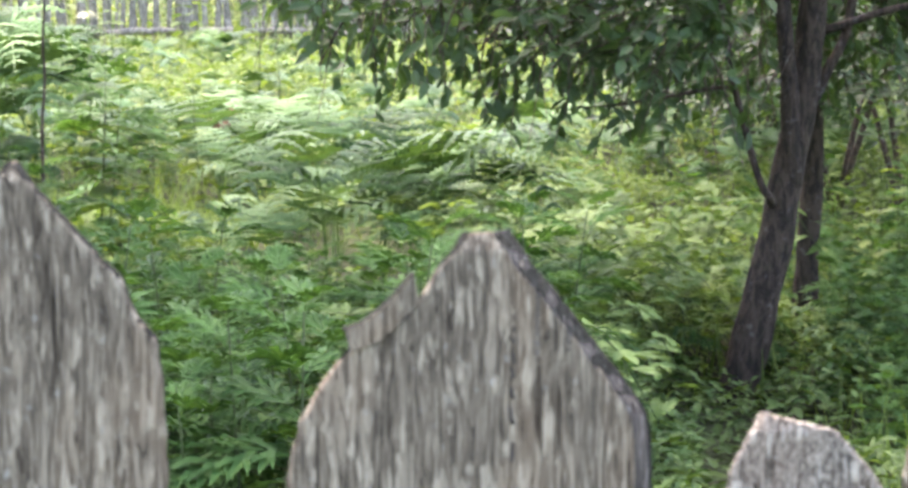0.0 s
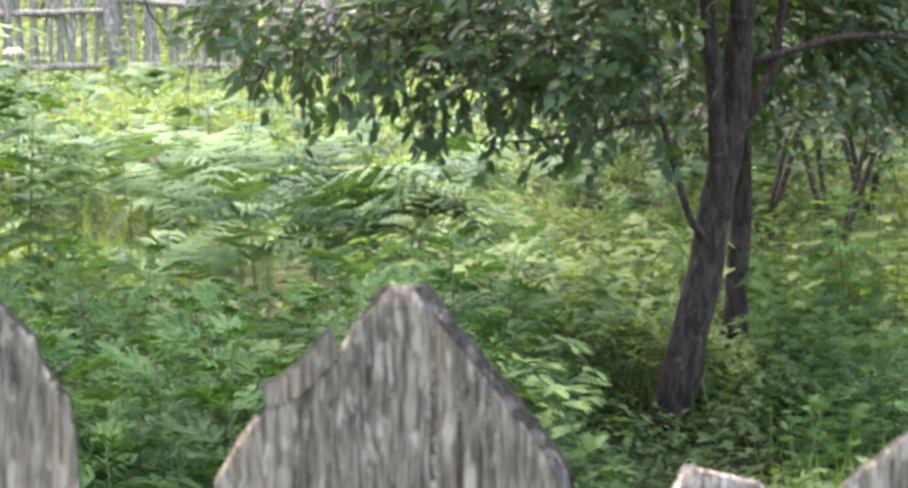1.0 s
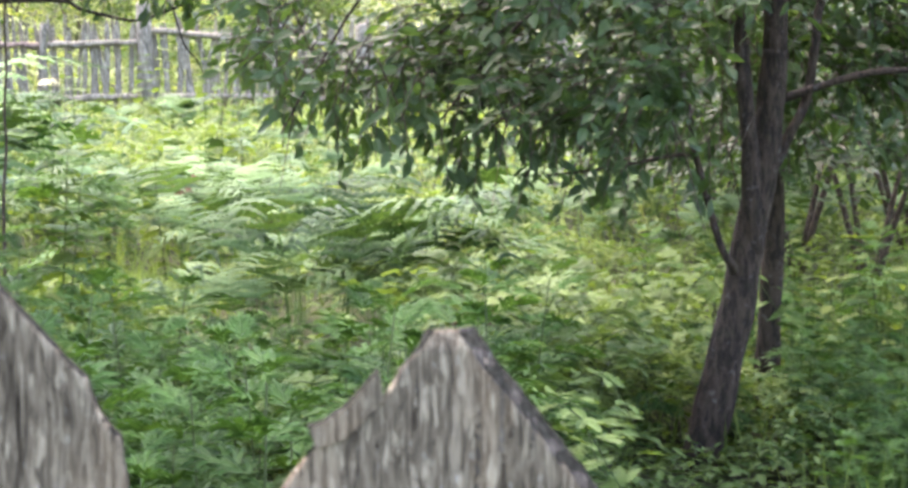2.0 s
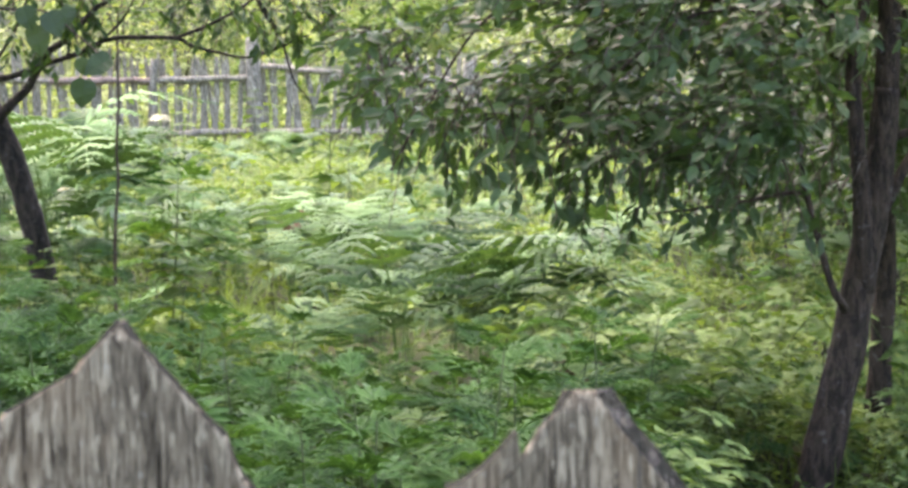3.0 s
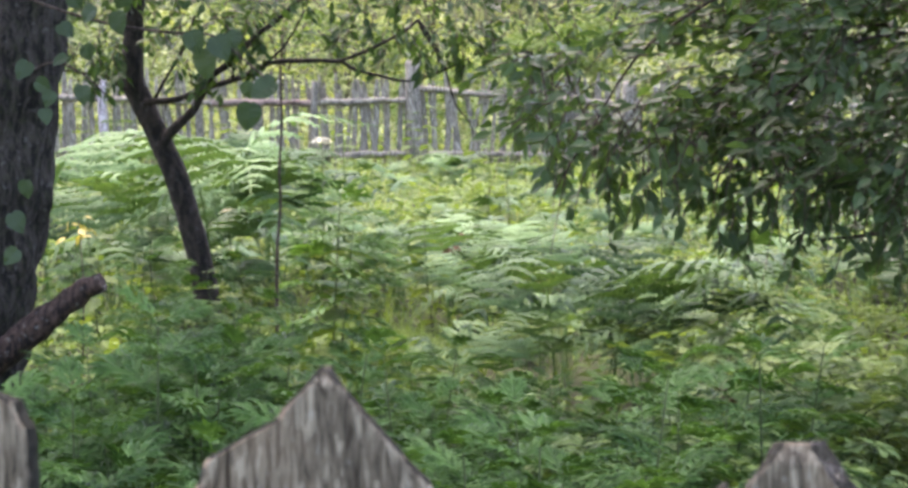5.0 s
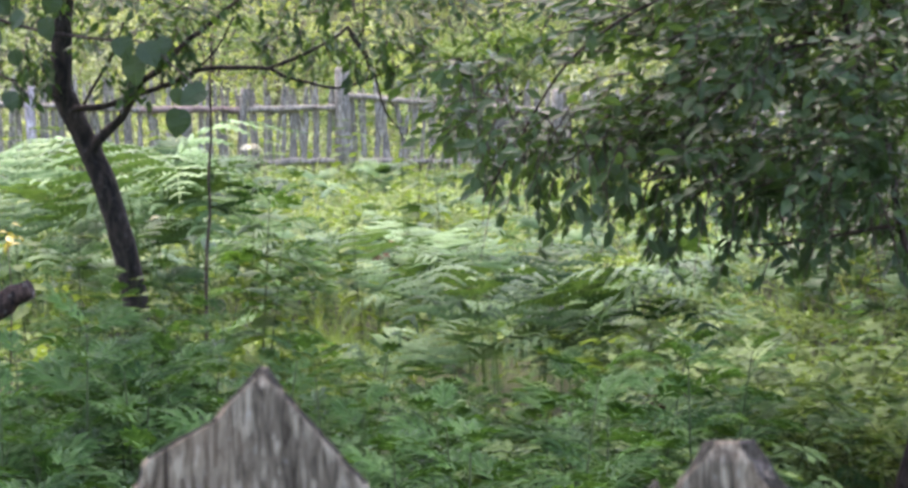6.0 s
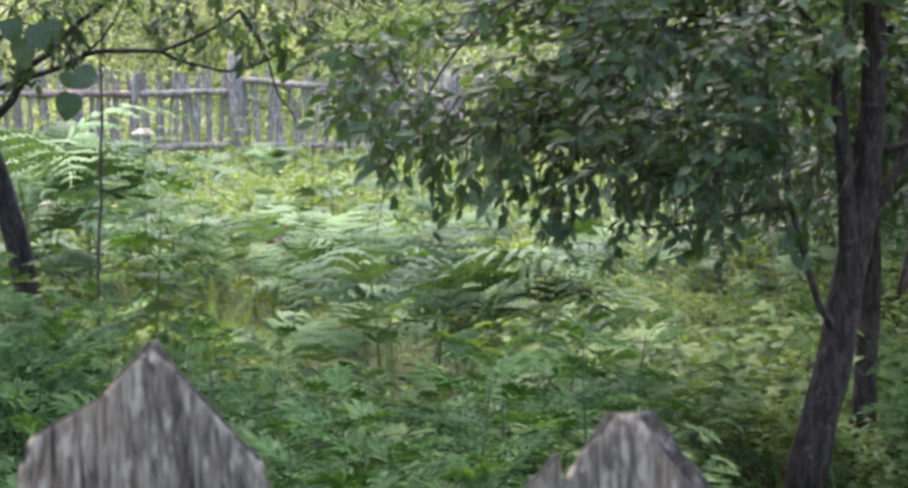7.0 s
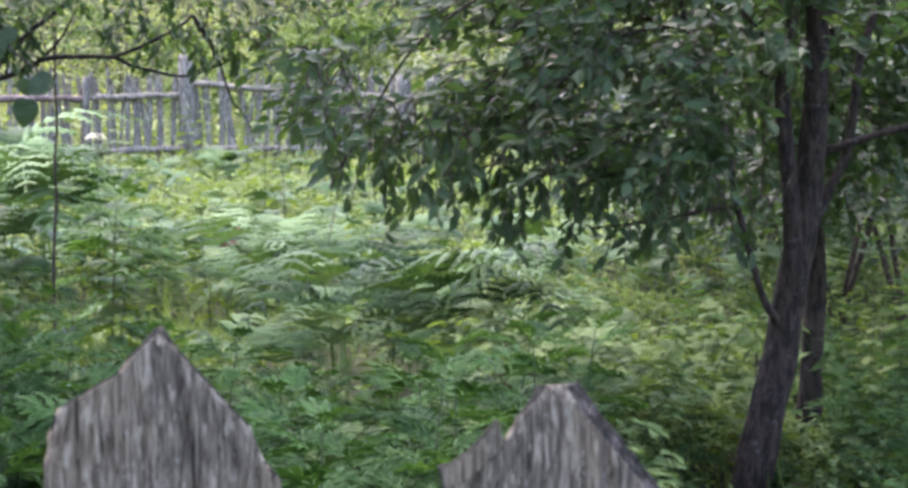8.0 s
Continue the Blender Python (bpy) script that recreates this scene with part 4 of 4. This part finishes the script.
def fern_spots():
    out = [(-3.0, 22, 1.5), (-2.3, 21, 1.3), (-2.5, 24, 1.4), (-1.75, 21, 1.75), (-1.45, 20, 1.5), (-1.1, 21, 1.6), (-0.9, 19.5, 1.25), (-1.9, 19, 1.3), (-3.4, 24, 1.5), (-2.8, 19, 1.25), (-0.3, 23, 1.2), (0.5, 24, 1.1)]
    out += [(rnd(-4.4, 0.5), rnd(20, 28), rnd(0.9, 1.25)) for _ in range(14)] + [(-1.05, 12.6, 0.95), (-0.8, 14.5, 1.0), (-1.5, 13.2, 0.95), (-1.3, 15.5, 1.0)]
    out = [(x, y, k * (0.82 if i < 12 else 0.72)) for i, (x, y, k) in enumerate(out)]
    # the bracken clump in the middle of the garden, taller at its back
    for x, y, top in ((0.50, 9.2, 0.55), (0.33, 8.9, 0.46), (0.10, 10.0, 0.42), (0.98, 9.6, 0.54), (1.16, 9.4, 0.5), (1.38, 9.6, 0.5), (0.6, 7.6, 0.27), (0.42, 7.7, 0.27), (0.24, 7.9, 0.3), (0.95, 7.7, 0.27), (0.98, 9.1, 0.64), (1.14, 9.2, 0.62), (0.84, 9.3, 0.64),
                      (1.6, 9.8, 0.45), (1.78, 9.5, 0.4), (0.19, 14.0, 0.58), (0.51, 13.5, 0.54), (0.55, 11.5, 0.48), (-1.65, 18.0, 0.9), (-1.43, 17.0, 0.76), (0.30, 11.5, 0.5), (0.72, 10.4, 0.52), (1.05, 10.6, 0.5), (0.9, 11.8, 0.5), (0.62, 9.7, 0.6), (1.12, 10.0, 0.55), (1.5, 11.2, 0.48), (1.9, 12.0, 0.5),
                      (-1.02, 12.4, 1.0), (-0.78, 12.8, 0.92), (-1.25, 12.9, 0.88), (-1.9, 12.6, 0.95), (-1.66, 12.3, 0.8), (-2.15, 13.0, 0.95),
                      (0.2, 12.4, 0.52), (0.55, 12.8, 0.5), (-0.35, 14.2, 0.5), (0.0, 15.0, 0.46), (0.75, 14.4, 0.48), (0.4, 15.6, 0.42), (1.0, 13.4, 0.45), (-0.6, 13.4, 0.55)):
        out.append((x, y, top * (rnd(0.62, 1.12) if y < 11 and top < 0.55 else 1.0) / 0.58))
    while len(out) < 152:
        y = rnd(9.5, 27)
        x = wedge(y)
        if clear_of_trunks(x, y) and not in_clearing(x, y) and (y > 15 or x > 0.15):
            out.append((x, y, rnd(0.42, 0.68)))
    return out


def herb_spots():
    out = [(-0.86, 5.2, 1.3), (-0.98, 5.5, 1.35), (-0.72, 5.6, 1.2), (-0.5, 5.1, 1.1), (-0.8, 9.3, 1.2), (-0.98, 9.35, 1.2), (-0.86, 8.9, 0.9), (-0.72, 8.6, 0.85), (-1.05, 8.7, 0.8)]
    out += [(2.35, 7.7, 0.9), (2.6, 7.95, 1.0), (2.85, 8.2, 1.1), (2.45, 8.35, 1.0), (2.75, 7.5, 0.9), (2.2, 8.4, 1.0), (3.0, 8.6, 1.1), (2.6, 8.8, 1.1), (1.72, 7.9, 0.8), (1.55, 7.7, 0.7), (2.5, 7.4, 0.8)]
    out += [(2.15, 6.4, 0.7), (2.3, 6.6, 0.8), (2.4, 6.9, 0.85), (2.2, 6.15, 0.65), (2.45, 6.75, 0.8), (2.0, 6.0, 0.65), (2.5, 7.1, 0.8), (2.3, 6.35, 0.7), (2.28, 7.3, 0.8), (2.6, 7.0, 0.8), (2.42, 7.5, 0.8)]
    out = [(x, y, k * (0.62 if k > 1 or x > 0 else 0.7)) for x, y, k in out]
    # tall single stalks
    out += [(-0.72, 4.6, 0.95), (-0.8, 4.95, 0.9), (-0.404, 10.5, 1.2), (-1.011, 9.0, 0.95), (-0.659, 8.4, 0.9), (0.438, 6.6, 0.65), (-0.494, 7.2, 0.62), (0.18, 8.2, 0.6), (0.946, 7.4, 0.58), (-0.975, 6.5, 0.7)]
    while len(out) < 262:
        y = rnd(3.8, 9.0) if random.random() < 0.8 else rnd(9, 16)
        x = wedge(y)
        if not clear_of_trunks(x, y):
            continue
        if 7.7 < y < 11.5 and 0.0 < x < 1.8 and random.random() < 0.93:
            continue
        if in_clearing(x, y) or (x > 0.19 * y and random.random() < 0.5) or (x > 0.25 * y and y < 6.4):
            continue
        # lower towards the open middle of the garden
        tall = 1.5 - y * (0.138 if x < -0.122 * y else 0.105 + 0.04 * min(1, max(0, (x + 0.14 * y) / (0.12 * y))))
        out.append((x, y, max(0.3, min(rnd(0.75, 1.1), tall * rnd(0.8, 1.1) / 0.75)) if y < 9 else rnd(0.35, 0.6)))
    # low ones in front of the bracken clump
    out += [(0.38, 7.9, 0.42), (0.52, 8.15, 0.45), (0.64, 7.85, 0.4), (0.72, 8.3, 0.45), (0.86, 8.0, 0.42), (1.0, 8.3, 0.42), (0.48, 7.55, 0.4), (0.78, 7.6, 0.4)]
    return out


def nettle_spots():
    out = [(rnd(-4.8, 0.8), rnd(15, 27), rnd(1.15, 1.6)) for _ in range(18)] + [(-0.83, 9.25, 0.8), (-0.98, 9.3, 0.75), (-0.9, 9.45, 0.7), (-0.37, 10.3, 1.25), (-1.5, 10.5, 1.1), (-0.75, 9.0, 1.1), (-1.1, 9.0, 1.05), (0.1, 12, 1.0)] + [(rnd(2.5, 3.7), rnd(8.0, 10.5), rnd(0.6, 0.85)) for _ in range(16)]
    while len(out) < 132:
        y = rnd(8.5, 24)
        x = wedge(y)
        if clear_of_trunks(x, y) and not in_clearing(x, y):
            out.append((x, y, rnd(0.55, 0.85)))
    return out


random.seed(5)
PALE_FERN = "pale green bracken fern with arching fronds"
spots = fern_spots()
scatter([fern_kind(6, PALE_FERN), fern_kind(5, PALE_FERN), fern_kind(7, PALE_FERN)], [p for p in spots if p[1] < 13.1])
scatter([fern_kind(6, PALE_FERN, FAR_FRONDS), fern_kind(5, PALE_FERN, FAR_FRONDS), fern_kind(7, PALE_FERN, FAR_FRONDS)], [p for p in spots if p[1] >= 13.1])
CUT_WEED, TALL_NETTLE = "bluish green weed with deeply cut leaves", "tall green nettle with toothed leaves on an upright stem"
spots = herb_spots()
scatter([herb_kind(h, CUT_WEED) for h in (0.85, 0.75, 0.65)], [p for p in spots if p[1] < 8.6])
scatter([herb_kind(h, CUT_WEED, True, 12) for h in (0.9, 0.75, 0.8)], [p for p in spots if p[1] >= 8.6])
spots = nettle_spots()
scatter([nettle_kind(0.8, TALL_NETTLE), nettle_kind(0.65, TALL_NETTLE)], [p for p in spots if p[1] < 11])
scatter([nettle_kind(0.8, TALL_NETTLE, True), nettle_kind(0.65, TALL_NETTLE, True), nettle_kind(0.72, TALL_NETTLE, True)], [p for p in spots if p[1] >= 11])


def bramble_spots():
    out = []
    while len(out) < 50:
        y = rnd(4.8, 9.0)
        x = rnd(0.12 * y, 0.25 * y if y > 6.6 else 0.22 * y)
        if clear_of_trunks(x, y, 0.6):
            out.append((x, y, rnd(0.8, 1.1)))
    return out


scatter([bramble_kind("pale green bramble with arching canes"), bramble_kind("pale green bramble with arching canes"), bramble_kind("pale green bramble with arching canes")], bramble_spots())


def build_undergrowth():
    """Low leafy weeds between the larger plants."""
    for name, y0, y1, count, size, tall, mat in (("undergrowth", 3.0, 9.2, 19000, 0.05, 0.33, SHADED_WEEDS), ("undergrowth", 3.4, 9.2, 11000, 0.05, 0.36, LOW), ("undergrowth", 8.2, 13, 16000, 0.062, 0.33, LOW), ("undergrowth", 13, 31.5, 46000, 0.1, 0.42, LOW), ("undergrowth", 29.9, 32.5, 8000, 0.1, 1.1, LOW), ("undergrowth", 31.2, 58, 26000, 0.17, 1.0, HAZY_MEADOW), ("bramble_thicket", 4.2, 9, 8000, 0.046, 0.45, BRAMBLE)):
        places = []
        while len(places) < count:
            y = y0 + (y1 - y0) * random.random() ** 0.8
            x = wedge(y, 0.6) if mat is not BRAMBLE else rnd(0.9, 0.375 * y + 0.5 if y > 6.6 else 0.24 * y)
            # near and left ground takes the leaves darkened for tree shade
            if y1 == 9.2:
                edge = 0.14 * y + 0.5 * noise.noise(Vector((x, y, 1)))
                if (mat is SHADED_WEEDS) == (x > edge and y > 7.2):
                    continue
            h = tall * (0.55 + 0.9 * noise.noise(Vector((x * 0.9, y * 0.9, 7)))) * (0.45 if in_clearing(x, y) else 0.6 if 21 < y < 29.6 else 1)
            if ((x - 0.9) / 0.8) ** 2 + ((y - 9.55) / 1.1) ** 2 < 1:
                if random.random() < 0.86:
                    places.append(None)
                    continue
                h *= 0.4
            if y < 7.4 and -0.3 < x - 0.262 * y < 0.16:
                h *= 0.35
            z = ground_height(x, y) + max(0.02, h) * random.random() ** 0.6
            a = rnd(0, 6.28)
            places.append(leaf_pose((x, y, z), (math.cos(a), math.sin(a), rnd(-0.5, 0.6)), (rnd(-0.6, 0.6), rnd(-0.6, 0.6), 1), size * rnd(0.5, 1.4)))
        places = [p for p in places if p]
        half = len(places) // 2
        v, f = spread(OVAL, OVAL_F, places[:half])
        v2, f2 = spread(NARROW, NARROW_F, [p @ Matrix.Scale(1.35, 4) for p in places[half:]])
        f += [tuple(q + len(v) for q in face) for face in f2]
        v += v2
        tagged(link(name, mesh_of(name, v, f), mat), "low tangled green weeds covering the ground" if mat is not BRAMBLE else "tangled pale green bramble leaves", "undergrowth", kind="stuff")


build_undergrowth()


def build_far_bracken():
    """Bracken too far off to tell plant from plant."""
    shapes = []
    for me in FAR_FRONDS:
        co = np.empty(len(me.vertices) * 3)
        me.vertices.foreach_get("co", co)
        shapes.append((co.reshape(-1, 3), [tuple(p.vertices) for p in me.polygons]))
    verts, faces = [], []
    for i in range(720):
        y = rnd(12, 18.5) if i < 420 else rnd(13, 30)
        x = wedge(y, 0.6)
        m = pose(x, y, ground_height(x, y), rnd(-14, 14), rnd(-10, 14), rnd(0, 360)) @ Matrix.Scale(rnd(0.45, 0.85) if i < 420 else rnd(0.33, 0.6), 4)
        co, fs = shapes[i % len(shapes)]
        k = len(verts)
        verts += (co @ np.array(m.to_3x3()).T + np.array(m.translation)).tolist()
        faces += [tuple(q + k for q in f) for f in fs]
    tagged(link("bracken", mesh_of("bracken", verts, faces), FERN), "bracken fronds mixed through the weeds", "fern", kind="stuff")


build_far_bracken()


def build_grass():
    for y0, y1, count, tall in ((-5, 3.2, 7000, 0.3), (3.2, 14, 5000, 0.3), (14, 31, 2500, 0.4), (31, 75, 16000, 0.5)):
        places = []
        for _ in range(count):
            y = y0 + (y1 - y0) * random.random()
            x = wedge(y, 0.8) if y > 3.2 else rnd(-5, 5)
            if abs(y - 0.65) < 0.06:
                continue
            if y < 7.2 and abs(x - 0.262 * y) < 0.3:
                continue
            if ((x - 0.9) / 0.8) ** 2 + ((y - 9.55) / 1.1) ** 2 < 1:
                continue
            a = rnd(0, 6.28)
            places.append(leaf_pose((x, y, ground_height(x, y) - 0.02), (0.5 * math.cos(a), 0.5 * math.sin(a), 1), (math.cos(a), math.sin(a), 0.3), tall * rnd(0.5, 1.2)) @ Matrix.Diagonal((1 if y < 14 else 1.8, 1, 1, 1)))
        if y0 == 3.2:
            for _ in range(2600):
                a, r = rnd(0, 6.28), random.random() ** 0.5
                x, y = -0.5 + 0.75 * r * math.cos(a), 10.9 + 1.3 * r * math.sin(a)
                a = rnd(0, 6.28)
                places.append(leaf_pose((x, y, ground_height(x, y) - 0.02), (1.3 * math.cos(a), 1.3 * math.sin(a), 1), (math.cos(a), math.sin(a), 0.6), rnd(0.1, 0.24)) @ Matrix.Diagonal((1.8, 1, 1, 1)))
        v, f = spread(BLADE, BLADE_F, places)
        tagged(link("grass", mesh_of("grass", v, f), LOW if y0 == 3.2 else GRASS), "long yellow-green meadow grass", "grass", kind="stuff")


build_grass()


# ---- shrubs on the slope behind the far fence ----
def shrub(x, y, size, label, dense=1.0):
    t = thing("shrub", label, "shrub", "shrubs on the slope", pose(x, y, ground_height(x, y) - 0.05))
    tw = []
    for _ in range(int(230 * dense)):
        a, b = rnd(0, 6.28), rnd(-0.1, 1.0)
        r = size * (0.45 + 0.55 * random.random()) * (1 + 0.3 * noise.noise(Vector((a * 2, b * 3, x))))
        p = Vector((r * math.cos(a) * (1 - b * b) ** 0.5 * 0.9, r * math.sin(a) * (1 - b * b) ** 0.5 * 0.9, size * 0.55 + r * b * 0.9))
        tw.append((p, Vector((math.cos(a), math.sin(a), rnd(-0.3, 0.8))).normalized(), size * rnd(0.15, 0.3)))
    for k in range(4):
        a = k * 1.6 + rnd(0, 1)
        limb("stem", [(0, 0, 0), (0.15 * size * math.cos(a), 0.15 * size * math.sin(a), 0.5 * size), (0.4 * size * math.cos(a), 0.4 * size * math.sin(a), size)], 0.016 * size, 0.006 * size, TWIG, t, 5, 2, 0)
    crown_mesh("crown", tw, 0.11 if y > 20 else 0.075, LOW if "light" in label else SHRUB if y > 16 else PLUM_LEAF, t, per=9, droop=0.2)


for _ in range(26):
    by = rnd(33, 62)
    bx = rnd(-0.2 * by, 0.2 * by)
    shrub(bx, by, rnd(0.5, 1.3), "light green bush in the bright meadow", 0.6)
for sx, sy, ss, kind in ((-7.5, 33.5, 1.6, 0), (-4.6, 36, 1.5, 0), (-2.4, 41, 1.6, 1), (0.4, 46, 1.8, 1), (2.6, 39, 1.3, 1), (4.4, 34.5, 1.4, 0), (6.4, 37, 2.2, 0), (8.6, 33, 2.4, 0), (10.8, 35, 2.8, 0), (13.5, 34, 3.0, 0), (5.5, 48, 2.6, 0), (-8.5, 46, 2.4, 0), (-5.5, 52, 2.2, 1), (9.5, 46, 3.0, 0), (2.0, 60, 3.0, 1), (13.5, 44, 3.2, 0),
                         (6.2, 21, 1.3, 0), (7.6, 24, 1.6, 0), (5.6, 16.5, 1.1, 0), (4.4, 12.4, 1.4, 0), (9.4, 26, 1.8, 0), (3.6, 10.6, 1.3, 0), (4.6, 15.5, 1.4, 0), (3.6, 13.5, 1.0, 0), (3.5, 11.5, 1.4, 0), (5.2, 19, 1.5, 0)):
    shrub(sx, sy, ss, "leafy dark green shrub" if kind == 0 else "light green bush in the bright meadow", 2.4 if sy < 16 else 1.0)


# ---- small things among the weeds ----
def umbel(x, y, z, size):
    t = thing("white_flower", "flat white flower umbel above the weeds", "flower", "white umbel flowers", pose(x, y, 0))
    bm = bmesh.new()
    tube(bm, [(0, 0, -0.02), (0.01, 0, z * 0.6), (0, 0, z)], [0.004, 0.004, 0.003], 5)
    part("stem", bm, STEM, t)
    places = []
    for _ in range(90):
        a, r = rnd(0, 6.28), size * random.random() ** 0.5
        places.append(leaf_pose((r * math.cos(a), r * math.sin(a), z + 0.6 * size * (1 - (r / size) ** 2)), (math.cos(a), math.sin(a), 0.3), (0, 0, 1), 0.022))
    v, f = spread(OVAL, OVAL_F, places)
    link("petals", mesh_of("petals", v, f), WHITE, t)


umbel(-1.096, 13, 0.60, 0.038)
umbel(-0.548, 13, 1.01, 0.06)


def dead_clump(x, y, z, size, mat, label, name, count=26):
    t = thing(name, label, "leaf", "", pose(x, y, ground_height(x, y)))
    bm = bmesh.new()
    tube(bm, [(0, 0, -0.02), (0.02, 0, z * 0.6), (0, 0, z)], [0.004, 0.003, 0.002], 5)
    part("stem", bm, TWIG, t)
    places = [leaf_pose((rnd(-size, size), rnd(-size, size), z + rnd(-1.3, 0.4) * size), (rnd(-1, 1), rnd(-1, 1), rnd(-1, 0.2)), (rnd(-1, 1), rnd(-1, 0), 1), 0.06 * rnd(0.7, 1.3)) for _ in range(count)]
    v, f = spread(OVAL, OVAL_F, places)
    link("leaves", mesh_of("leaves", v, f), mat, t)


dead_clump(1.1, 7.5, 0.46, 0.075, DRY, "withered brown leaves hanging in the ferns", "withered_plant", 44)
dead_clump(0.22, 13.0, 0.46, 0.05, DRY, "withered brown leaves among the weeds", "withered_plant", 14)
dead_clump(-1.527, 10.0, 0.80, 0.065, YELLOW, "bright yellow leaves on a weed stem", "yellow_leaved_weed", 14)
